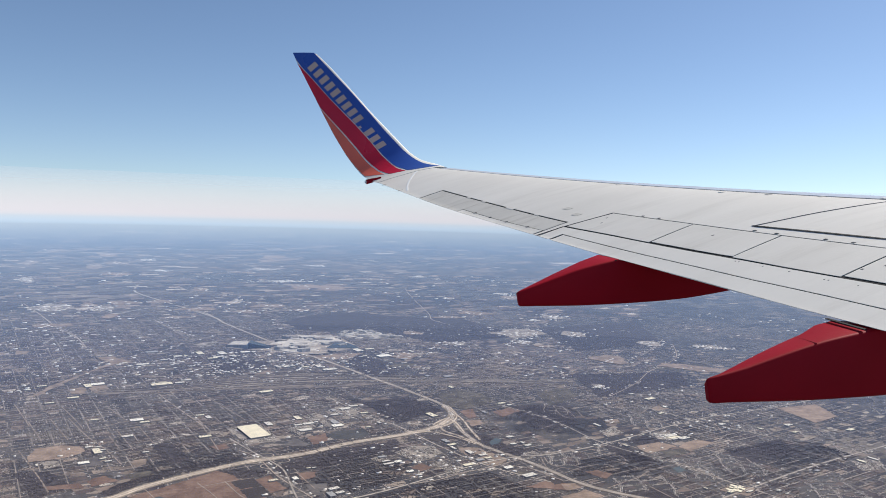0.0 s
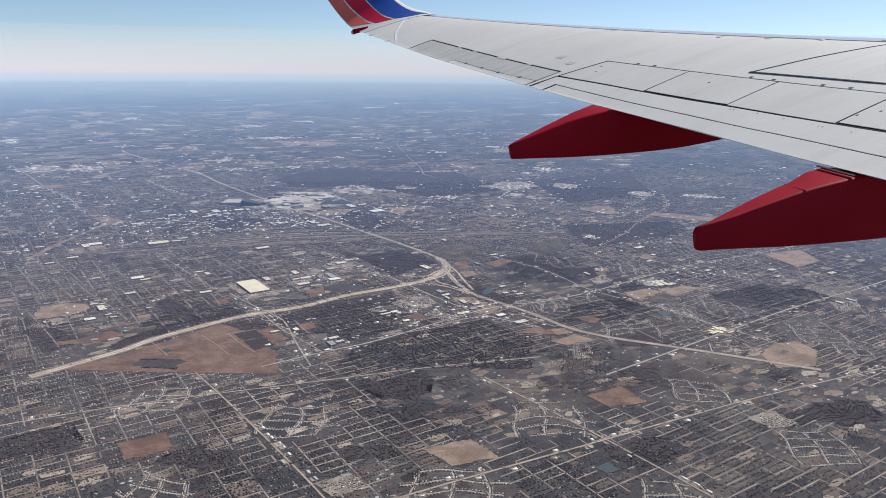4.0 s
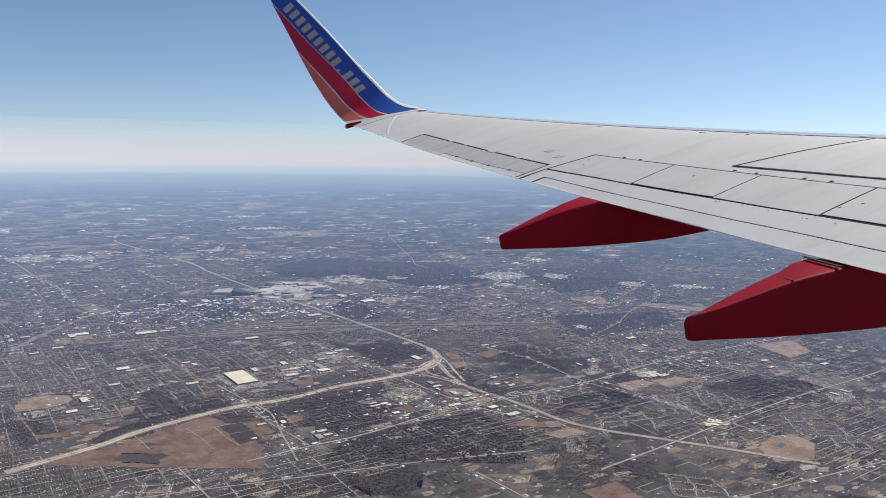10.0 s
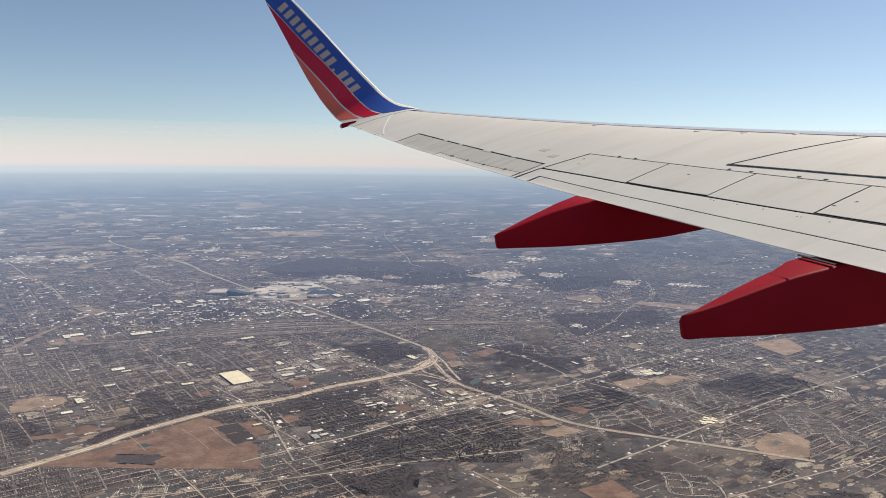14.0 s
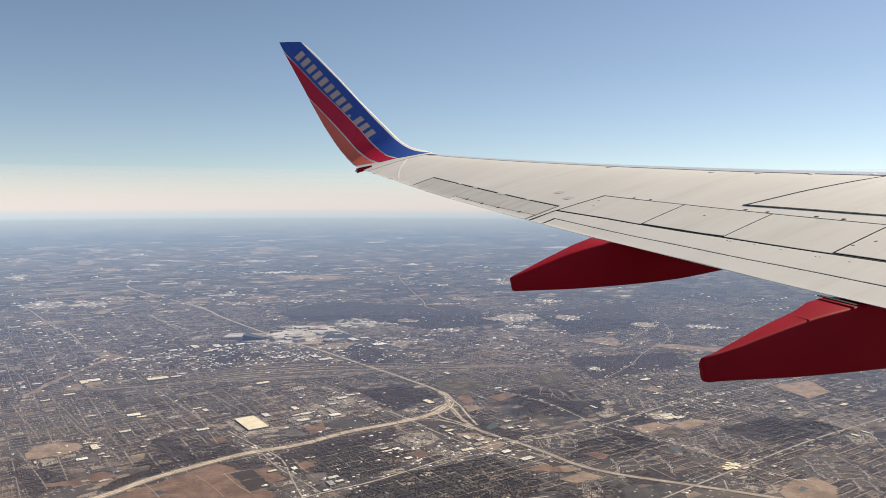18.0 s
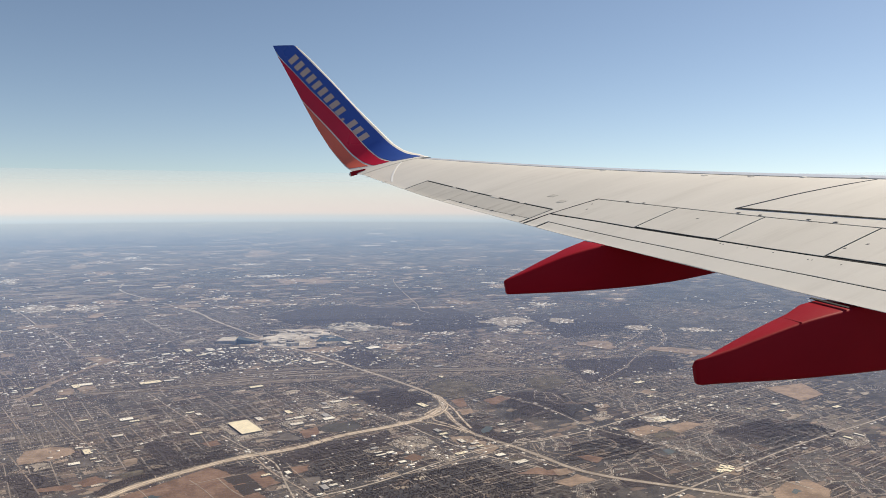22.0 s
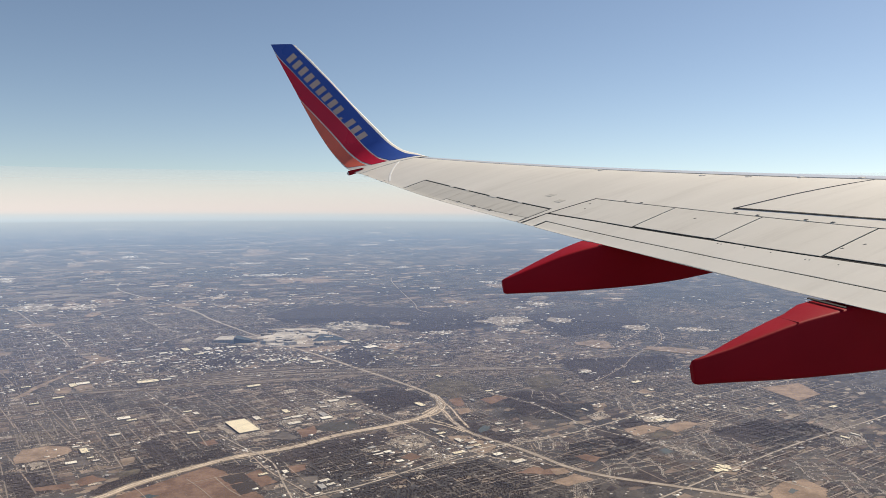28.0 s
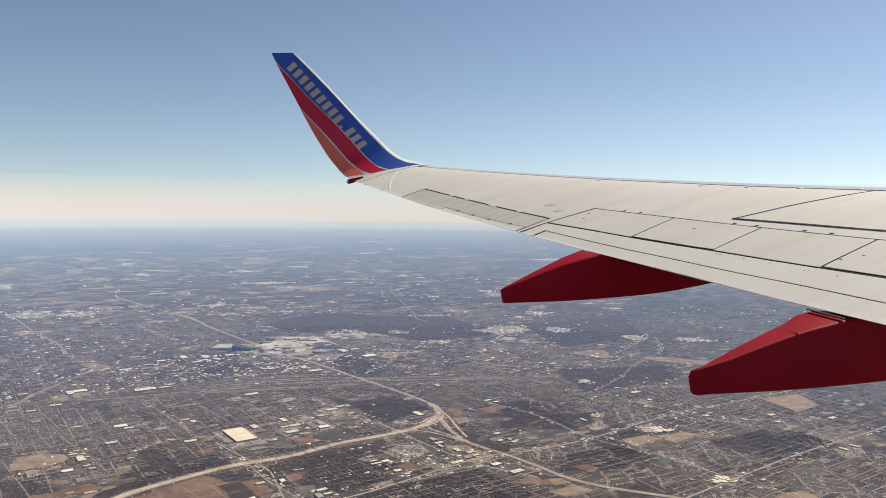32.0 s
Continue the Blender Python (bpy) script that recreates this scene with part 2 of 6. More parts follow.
# flap behind the spoilers: main segment and aft segment
FLAP_MID = line((5.0, 0.930), (7.55, 0.927), (8.14, 0.932), (8.99, 0.934), (9.65, 0.940), (11.0, 0.944))
bm = bmesh.new()
plate("", span(5.2, 11.03, 16), less(SPOILER_REAR, 0.012), less(FLAP_MID, 0.009, -1), None, bm=bm, chords=8)
plate("", span(11.03, 11.257, 3), less(SPOILER_REAR, 0.012), EDGE, None, bm=bm, chords=10)
sharp_smooth(part("flap", bm, WING_WHITE, wing, "main flap segment"))
plate("aft_flap", span(5.2, 10.99, 16), less(FLAP_MID, 0.010), EDGE, WING_WHITE, chords=6, lift=LIFT - 0.001, label="narrow aft flap segment")
plate("inner_flap", span(1.9, 5.18, 8), const(0.70), const(1.0), WING_WHITE, chords=12, lift=LIFT)

# aileron with its tab
TAB_FRONT = line((11.3, 0.953), (12.16, 0.971), (12.58, 0.976), (13.45, 0.978))
bm = bmesh.new()
plate("", span(11.388, 13.42, 10), less(AILERON_FRONT, 0.014), less(TAB_FRONT, 0.006, -1), None, bm=bm, chords=8)
plate("", span(13.42, 14.745, 8), less(AILERON_FRONT, 0.014), EDGE, None, bm=bm, chords=8)
aileron = sharp_smooth(part("aileron", bm, AILERON_GREY, wing, "grey-white aileron with soot marks"))
plate("trim_tab", span(11.40, 13.40, 8), less(TAB_FRONT, 0.008), EDGE, WING_WHITE, parent=aileron, chords=3)


def box_on(bm, y, c, ly, lx, h, lift=LIFT, turn=0.0):
    """A small bevelled block on the upper skin."""
    p = upper(y, c, lift)
    dy = (upper(y + 0.05, c, lift) - p).normalized()
    dx = (upper(y, c - 0.02, lift) - p).normalized()
    if turn:
        dx, dy = dx * math.cos(turn) + dy * math.sin(turn), dy * math.cos(turn) - dx * math.sin(turn)
    up = dx.cross(dy).normalized()
    rings = []
    for k, s in ((-0.1, 1.0), (0.7, 1.0), (1.0, 0.75)):
        rings.append([bm.verts.new(p + dx * (a * lx * s / 2) + dy * (b * ly * s / 2) + up * (h * k)) for a, b in ((-1, -1), (1, -1), (1, 1), (-1, 1))])
    for a, b in zip(rings, rings[1:]):
        for i in range(4):
            bm.faces.new((a[i], a[(i + 1) % 4], b[(i + 1) % 4], b[i]))
    bm.faces.new(rings[0][::-1])
    bm.faces.new(rings[-1])


def bits(name, places, ly, lx, h, material, parent=None, label=""):
    for y, c in places:
        bm = bmesh.new()
        box_on(bm, y, c, ly, lx, h)
        part(name, bm, material, parent or wing, label)


bits("aileron_hinge", ((13.88, 0.805), (13.43, 0.811), (12.05, 0.824)), 0.10, 0.05, 0.005, WING_GREY)
bits("hinge_cover", ((12.71, 0.816),), 0.20, 0.09, 0.005, WING_GREY)
bits("tab_hinge", ((13.05, 0.976), (12.62, 0.975), (12.2, 0.972), (11.72, 0.962)), 0.035, 0.04, 0.006, SEAL_GREY)
bits("spoiler_hinge", ((10.69, 0.638), (10.44, 0.636), (9.16, 0.628), (8.90, 0.628), (8.38, 0.624), (8.11, 0.623), (7.2, 0.617)), 0.035, 0.025, 0.006, SEAL_GREY)
bits("slat_bump", ((10.80, 0.211), (10.23, 0.197), (9.66, 0.179), (9.09, 0.149), (12.4, 0.20)), 0.05, 0.06, 0.009, WING_GREY)
bits("access_cover", ((11.89, 0.687), (11.54, 0.736)), 0.12, 0.10, 0.004, AILERON_GREY)
bits("fastener_dot", ((10.93, 0.772), (11.04, 0.715), (9.41, 0.712), (7.57, 0.772), (7.48, 0.734)), 0.024, 0.03, 0.002, SEAL_GREY)
bits("fastener_dot", ((8.62, 0.855), (8.58, 0.855), (8.31, 0.852), (8.02, 0.852), (7.65, 0.856), (7.61, 0.856), (7.34, 0.855)), 0.012, 0.015, 0.002, SEAL_GREY)


def ribbon(name, pts, width, material, parent, label="", lift=LIFT + 0.003, n=8):
    """A painted or sealed line on the upper skin through (y, c) knots."""
    ps = [upper(y, c, lift) for y, c in pts]
    fine = []
    for i in range(len(ps) - 1):
        p0, p1, p2, p3 = ps[max(i - 1, 0)], ps[i], ps[i + 1], ps[min(i + 2, len(ps) - 1)]
        for k in range(n):
            t = k / n
            fine.append(0.5 * ((2 * p1) + (p2 - p0) * t + (2 * p0 - 5 * p1 + 4 * p2 - p3) * t * t + (3 * p1 - p0 - 3 * p2 + p3) * t**3))
    fine.append(ps[-1])
    top, low = [], []
    for i, p in enumerate(fine):
        d = (fine[min(i + 1, len(fine) - 1)] - fine[max(i - 1, 0)]).normalized()
        side = d.cross(Vector((0, 0, 1))).normalized() * width / 2
        top.append([p - side, p + side])
        low.append([p - side - Vector((0, 0, 0.006)), p + side - Vector((0, 0, 0.006))])
    return part(name, skin(top, low), material, parent, label)


ribbon("walkway_line", ((9.30, 0.590), (9.21, 0.507), (9.13, 0.420), (9.045, 0.341), (8.965, 0.261), (8.90, 0.18)), 0.031, SEAL_GREY, wing, "curved dark walkway boundary")
ribbon("walkway_line", ((9.31, 0.587), (8.68, 0.576), (8.11, 0.570), (7.77, 0.566), (6.0, 0.551)), 0.062, GAP_DARK, wing, "broad dark walkway boundary")
ribbon("seal_strip", ((16.60, 0.42), (16.42, 0.55), (16.14, 0.711), (15.8, 0.86), (15.44, 0.97)), 0.036, SEAL_WHITE, wing, "pale sealant strip near the winglet")
ribbon("panel_joint", ((11.150, 0.652), (11.205, 0.765), (11.262, 0.876)), 0.016, SEAL_GREY, wing)
ribbon("panel_joint", ((11.268, 0.880), (11.280, 0.94), (11.295, 1.008)), 0.03, GAP_DARK, wing)

# ---- winglet: a blended sheet, s metres along it from the wing's end ----
WL_Y, WL_R, WL_CANT = 16.6, 0.9, radians(77)
WL_A0 = math.atan(DIHEDRAL + 2 * FLEX * WL_Y)
WL_Z = DIHEDRAL * WL_Y + FLEX * WL_Y**2
WL_ARC = WL_R * (WL_CANT - WL_A0)
WL_LE = line((0, -8.90), (0.17, -8.93), (0.38, -9.05), (0.62, -9.325), (0.86, -9.511), (1.48, -9.915), (1.86, -10.16), (2.43, -10.495), (2.95, -10.82), (3.28, -11.05), (3.34, -11.10))
WL_TE = line((0, -10.40), (0.42, -10.615), (0.72, -10.735), (1.04, -10.872), (1.47, -11.028), (2.0, -11.183), (2.7, -11.365), (3.34, -11.56))
WL_BLUE_RED = line((0.2, -9.71), (0.43, -9.90), (0.73, -10.05), (1.19, -10.301), (1.71, -10.611), (1.93, -10.755), (2.31, -10.997), (2.72, -11.234), (3.11, -11.482), (3.3, -11.562))
WL_RED_ORANGE = line((0.2, -10.05), (0.42, -10.265), (0.71, -10.441), (1.05, -10.608), (1.37, -10.779), (1.67, -10.953), (2.0, -11.15), (2.12, -11.215), (3.3, -11.55))
WL_WHITE = line((0.1, -8.97), (0.25, -9.11), (0.40, -9.285), (0.69, -9.49), (0.96, -9.68), (1.42, -9.97), (1.86, -10.215), (2.39, -10.525), (3.235, -11.065), (3.34, -11.13))
WL_FOOT = line((-10.61, 0.40), (-10.32, 0.335), (-10.06, 0.245), (-9.73, 0.22), (-9.56, 0.173), (-9.33, 0.13), (-8.9, 0.15))      # where the stripes end on the wing


def sheet(s):
    """Place (y, z) and inward normal of the winglet's sheet at s."""
    if s <= WL_ARC:
        a = WL_A0 + max(s, 0) / WL_R
        y = WL_Y + WL_R * (math.sin(a) - math.sin(WL_A0))
        z = WL_Z + WL_R * (math.cos(WL_A0) - math.cos(a))
        return y, z, a
    y, z, _ = sheet(WL_ARC)
    return y + (s - WL_ARC) * math.cos(WL_CANT), z + (s - WL_ARC) * math.sin(WL_CANT), WL_CANT


def winglet_at(s, x, lift, side=1):
    y, z, a = sheet(s)
    le, te = WL_LE(s), WL_TE(s)
    k = max(le - te, 0.05)
    c = min(max((le - x) / k, 0.0), 1.0)
    blend = min(max(s / 0.9, 0.0), 1.0)
    h = k * (0.045 * (1 - c) * (1 - blend) + side * half_thick(c) * (1 - 0.35 * blend) * (1 if side > 0 else 0.8)) + lift
    return Vector((x, y - math.sin(a) * h, z + math.cos(a) * h))


S_TOP = 3.30
ss = [0.0, 0.08] + span(0.16, 1.1, 16) + span(1.2, S_TOP, 18)
bm = bmesh.new()
rings = []
for s in ss:
    le, te = WL_LE(s), WL_TE(s)
    cs = [0.5 - 0.5 * math.cos(math.pi * i / 14) for i in range(15)]
    ring = [bm.verts.new(winglet_at(s + (0.08 * c if s == S_TOP else 0), le + (te - le) * c, LIFT)) for c in cs]
    ring += [bm.verts.new(winglet_at(s + (0.08 * c if s == S_TOP else 0), le + (te - le) * c, -LIFT * 0.5, -1)) for c in reversed(cs[1:-1])]
    rings.append(ring)
for a, b in zip(rings, rings[1:]):
    for i in range(len(a)):
        j = (i + 1) % len(a)
        bm.faces.new((a[i], a[j], b[j], b[i]))
bm.faces.new(rings[-1])
bm.faces.new(rings[0])
winglet = sharp_smooth(part("winglet", bm, WING_WHITE, wing, "blended winglet in blue, red and orange stripes"), 40)


def band(name, material, s0, s1, fore, aft, gap_fore, gap_aft, label, lift=LIFT + 0.005):
    top, low = [], []
    for s in span(s0, s1, 34):
        a, b = fore(s) - gap_fore, aft(s) + gap_aft
        if a - b < 0.006:
            b = a - 0.006
        xs = span(a, b, 6)
        ups = [s + (WL_FOOT(x) - s0) * (1 - (s - s0) / (s1 - s0)) ** 3 for x in xs]
        if s1 > 3.3:      # the tip rises towards the rear
            ups = [u + 0.06 * ((s - s0) / (s1 - s0)) ** 12 * i / 6 for i, u in enumerate(ups)]
        top.append([winglet_at(u, x, lift) for u, x in zip(ups, xs)])
        low.append([winglet_at(u, x, lift - 0.008) for u, x in zip(ups, xs)])
    return sharp_smooth(part(name, skin(top, low), material, winglet, label), 40)


band("blue_band", BAND_BLUE, 0.17, 3.325, WL_WHITE, WL_BLUE_RED, 0.0, 0.005, "blue stripe along the front")
band("red_band", BAND_RED, 0.25, 3.13, WL_BLUE_RED, WL_RED_ORANGE, 0.006, 0.005, "dark red middle stripe")
band("orange_band", BAND_ORANGE, 0.34, 2.05, WL_RED_ORANGE, WL_TE, 0.006, 0.002, "orange rear stripe")
# row of tan blocks, one for each sign on the blue stripe
for i in range(13):
    m0, m1 = (i + 0.19) / 13, (i + 0.81) / 13
    if i == 9:
        m0, m1 = (i + 0.3) / 13, (i + 0.6) / 13
    def on(m, u):
        top_s, top_x = 3.155 - 2.09 * m, -11.150 + 1.19 * m
        low_s, low_x = 3.035 - 2.05 * m, -11.335 + 1.17 * m
        if i == 9:
            u = 0.75 + 0.25 * u
        return top_s + (low_s - top_s) * u, top_x + (low_x - top_x) * u
    top = [[winglet_at(*on(m, u), LIFT + 0.010) for u in (0.0, 0.5, 1.0)] for m in (m0, (m0 + m1) / 2, m1)]
    low = [[winglet_at(*on(m, u), LIFT + 0.004) for u in (0.0, 0.5, 1.0)] for m in (m0, (m0 + m1) / 2, m1)]
    part("tan_block", skin(top, low), LETTER_TAN, winglet)
# tail cap with its light at the foot of the winglet
bm = bmesh.new()
top = [[Vector((x, y, z)) for y in (16.74, 16.84, 16.93)] for x, z in ((-10.28, 2.77), (-10.46, 2.765), (-10.585, 2.76))]
low = [[p - Vector((0, 0, d)) for p in r] for r, d in zip(top, (0.05, 0.085, 0.095))]
cap = part("tail_cap", skin(top, low), RED, wing, "red cap with the tail light")
bm = bmesh.new()
bmesh.ops.create_uvsphere(bm, u_segments=10, v_segments=6, radius=0.03, matrix=Matrix.Translation((-10.59, 16.86, 2.71)))
part("light_lens", bm, SEAL_WHITE, cap)


def rod(bm, a, b, r0, r1, n=6):
    d = (b - a).normalized()
    u = d.orthogonal().normalized()
    v = d.cross(u)
    ra = [bm.verts.new(a + (u * math.cos(6.2832 * i / n) + v * math.sin(6.2832 * i / n)) * r0) for i in range(n)]
    rb = [bm.verts.new(b + (u * math.cos(6.2832 * i / n) + v * math.sin(6.2832 * i / n)) * r1) for i in range(n)]
    for i in range(n):
        bm.faces.new((ra[i], ra[(i + 1) % n], rb[(i + 1) % n], rb[i]))
    bm.faces.new(ra)
    bm.faces.new(rb)


for y, c in ((16.3, 1.0), (15.6, 1.0)):
    bm = bmesh.new()
    p = upper(y, c, 0.004)
    rod(bm, p + Vector((0.05, 0, 0.004)), p + Vector((-0.07, 0, -0.002)), 0.006, 0.003)
    part("static_wick", bm, SEAL_GREY, wing)


# ---- flap track fairings ----
def fairing(y, width, tail_w, tops, outs, bottoms, joint_x=None):
    """A canoe-shaped fairing: (x, z) lines of its inboard and outboard top edges and belly from the tail forward."""
    tf, of, bf = line(*tops), line(*outs), line(*bottoms)
    x0, x1 = bottoms[0][0], bottoms[-1][0]
    bm = bmesh.new()
    rings = []
    xs = [x0, x0 + 0.012, x0 + 0.04, x0 + 0.10] + span(x0 + 0.2, x1, 26)
    full = x0 + 1.35
    for i, x in enumerate(xs):
        zt, zb, zo = tf(x), bf(x), of(x)
        w = tail_w + (width - tail_w) * min((x - x0) / (full - x0), 1.0)
        if x > full + 1.0:
            w *= max(0.25, 1 - ((x - full - 1.0) / (x1 - full - 1.0 + 0.01)) ** 2)
        shrink = (0.84, 0.94, 0.99, 1.0)[min(i, 3)]
        mid = (zt + zb) / 2
        zt, zb, zo, w = mid + (zt - mid) * shrink, mid + (zb - mid) * shrink, mid + (zo - mid) * shrink, w * shrink
        h = zt - zb
        r = min(0.03, 0.2 * h, 0.3 * w)
        ring = []
        mid_y = y - width / 2 + w / 2 + (1 - shrink) * 0.05      # the inboard side stays in one plane, the outboard side tapers
        for cy, cz, a0 in ((w / 2 - r, zo - r, 0), (-w / 2 + r, zt - r, 90), (-w / 2 + r * 1.6, zb + r * 1.6, 180), (w / 2 - r * 1.6, zb + r * 1.6, 270)):
            rr = r if a0 < 180 else r * 1.6
            for a in (0, 30, 60, 90):
                t = radians(a0 + a)
                ring.append(bm.verts.new((x, mid_y + cy + rr * math.cos(t), cz + rr * math.sin(t))))
        rings.append(ring)
    for a, b in zip(rings, rings[1:]):
        for i in range(len(a)):
            j = (i + 1) % len(a)
            bm.faces.new((a[i], a[j], b[j], b[i]))
    bm.faces.new(rings[0])
    bm.faces.new(rings[-1])
    ob = sharp_smooth(part("flap_track_fairing", bm, RED, wing, "glossy dark red flap track fairing"), 42)
    if joint_x:
        bm = bmesh.new()
        for xj in (joint_x,):
            z = tf(xj) + 0.0012
            w = tail_w + (width - tail_w) * min((xj - x0) / (full - x0), 1.0)
            top = [[Vector((xj + dx, y - width / 2 + (0.03 + 0.9 * u) * w, z + (of(xj) - tf(xj)) * u)) for u in (0, 0.5, 1)] for dx in (-0.002, 0.002)]
            low = [[p - Vector((0, 0, 0.02)) for p in r] for r in top]
            skin(top, low, bm)
        part("fairing_joint", bm, JOINT_RED, ob)
    return ob


fairing(9.84, 0.33, 0.05,
        ((-10.0, 1.16), (-9.57, 1.23), (-9.20, 1.29), (-8.98, 1.307), (-8.695, 1.318), (-8.2, 1.30), (-7.0, 1.20)),
        ((-10.0, 1.155), (-9.935, 1.17), (-9.50, 1.266), (-9.08, 1.346), (-8.81, 1.376), (-8.76, 1.36), (-8.6, 1.30), (-7.0, 1.20)),
        ((-9.985, 0.99), (-9.62, 0.922), (-9.27, 0.858), (-8.91, 0.803), (-8.54, 0.752), (-8.17, 0.706), (-7.78, 0.671), (-7.18, 0.656), (-6.7, 0.75), (-6.2, 0.95)))
fairing(6.895, 0.36, 0.05,
        ((-9.5, 0.738), (-9.11, 0.754), (-8.85, 0.781), (-8.46, 0.817), (-8.29, 0.822), (-7.925, 0.820), (-7.4, 0.82), (-5.0, 0.75)),
        ((-9.5, 0.70), (-9.41, 0.718), (-9.31, 0.733), (-8.99, 0.776), (-8.65, 0.811), (-8.37, 0.828), (-8.10, 0.886), (-8.05, 0.872), (-7.9, 0.83), (-7.4, 0.80), (-5.0, 0.75)),
        ((-9.485, 0.53), (-9.155, 0.462), (-8.63, 0.356), (-8.08, 0.264), (-7.69, 0.204), (-6.9, 0.12), (-6.0, 0.10), (-5.2, 0.25), (-4.6, 0.45)), -8.46)
# dark ribbons painted in for the shaded gap between trailing edge and fairing
for y0, y1 in ((9.68, 10.0), (6.72, 7.07)):
    ribbon("fairing_gap_strip", ((y0, 1.018), ((y0 + y1) / 2, 1.017), (y1, 1.016)), 0.028, GAP_DARK, wing, "dark strip drawn for the shaded gap above the fairing", lift=0.004)

# ---- the land below: a plain of suburbs, works, woods and fields at a twentieth of its size, 150 m under the eye ----
GRID = radians(56)
U = np.array([math.sin(GRID), math.cos(GRID)])      # along the long streets
V = np.array([math.cos(GRID), -math.sin(GRID)])     # across them


def uv(p):
    p = np.asarray(p, float)
    return np.stack([p @ U, p @ V], -1)


# ground material: woods, fields, blocks of roofs and pale yards
n = Nodes("land")
co = n.co.outputs["Object"]
rot = n.add("ShaderNodeMapping", Rotation=(0, 0, GRID - math.pi / 2))
n.link(co, rot.inputs["Vector"])
grid_co = rot.outputs[0]
huge = n.noise(0.0022, 5, 0.6)
broad = n.noise(0.0075, 9, 0.72)
fine = n.noise(0.10, 7, 0.75)
speck = n.noise(0.9, 3, 0.7)
woods = n.ramp(fine, (0.35, (0.020, 0.023, 0.028)), (0.70, (0.045, 0.046, 0.050)))
open_land = n.ramp(fine, (0.32, (0.044, 0.044, 0.047)), (0.50, (0.082, 0.077, 0.074)), (0.72, (0.165, 0.145, 0.130)))
tree = n.mix(n.ramp(broad, (0.44, 0.0), (0.54, 1.0)), woods, open_land)
# farm parcels
par = n.add("ShaderNodeTexVoronoi", Scale=0.018, Randomness=0.75)
par_map = n.add("ShaderNodeMapping", Scale=(1.0, 1.7, 1.0))
n.link(grid_co, par_map.inputs["Vector"])
n.link(par_map.outputs[0], par.inputs["Vector"])
par_sep = n.add("ShaderNodeSeparateColor")
n.link(par.outputs["Color"], par_sep.inputs[0])
parcel = n.ramp(par_sep.outputs[0], (0.0, (0.085, 0.078, 0.066)), (0.45, (0.14, 0.115, 0.09)), (0.75, (0.22, 0.175, 0.13)), (1.0, (0.30, 0.25, 0.19)))
farm_mask = n.math("MULTIPLY", n.ramp(huge, (0.48, 0.0), (0.60, 1.0)), n.ramp(par_sep.outputs[1], (0.45, 0.0), (0.5, 1.0)))
base = n.mix(n.math("MULTIPLY", farm_mask, 0.75), tree, parcel)
# roofs and yards as bright grains that thin out over the woods
vor = n.add("ShaderNodeTexVoronoi", Scale=0.33, Randomness=1.0)
vor_map = n.add("ShaderNodeMapping", Scale=(1.0, 1.5, 1.0))
n.link(grid_co, vor_map.inputs["Vector"])
n.link(vor_map.outputs[0], vor.inputs["Vector"])
vs = n.add("ShaderNodeSeparateColor")
n.link(vor.outputs["Color"], vs.inputs[0])
town = n.ramp(n.noise(0.0075, 5, 0.65), (0.42, 0.0), (0.62, 1.0))
grain = n.math("MULTIPLY", n.ramp(vor.outputs["Distance"], (0.22, 1.0), (0.34, 0.0)), n.math("GREATER_THAN", n.math("ADD", vs.outputs[0], n.math("MULTIPLY", town, 0.42)), 0.90))
base = n.mix(n.math("MULTIPLY", grain, 0.8), base, n.ramp(vs.outputs[1], (0.0, (0.22, 0.19, 0.17)), (0.7, (0.42, 0.38, 0.34)), (1.0, (0.75, 0.73, 0.70))))
# wide works yards
vor2 = n.add("ShaderNodeTexVoronoi", Scale=0.075, Randomness=1.0)
n.link(par_map.outputs[0], vor2.inputs["Vector"])
v2 = n.add("ShaderNodeSeparateColor")
n.link(vor2.outputs["Color"], v2.inputs[0])
yards = n.ramp(n.noise(0.0045, 4, 0.6), (0.50, 0.0), (0.64, 1.0))
yard = n.math("MULTIPLY", n.ramp(n.math("ADD", vor2.outputs["Distance"], n.math("MULTIPLY", fine, 0.3)), (0.40, 1.0), (0.50, 0.0)), n.math("MULTIPLY", n.math("GREATER_THAN", v2.outputs[0], 0.62), yards))
base = n.mix(n.math("MULTIPLY", yard, 0.7), base, n.ramp(speck, (0.3, (0.13, 0.115, 0.10)), (0.7, (0.30, 0.27, 0.23))))
base = n.mix(n.math("MULTIPLY", n.ramp(speck, (0.35, 0.0), (0.75, 1.0)), 0.40), base, (0.15, 0.135, 0.125))
LAND = n.surface(base, 0.95, gloss=0.1)


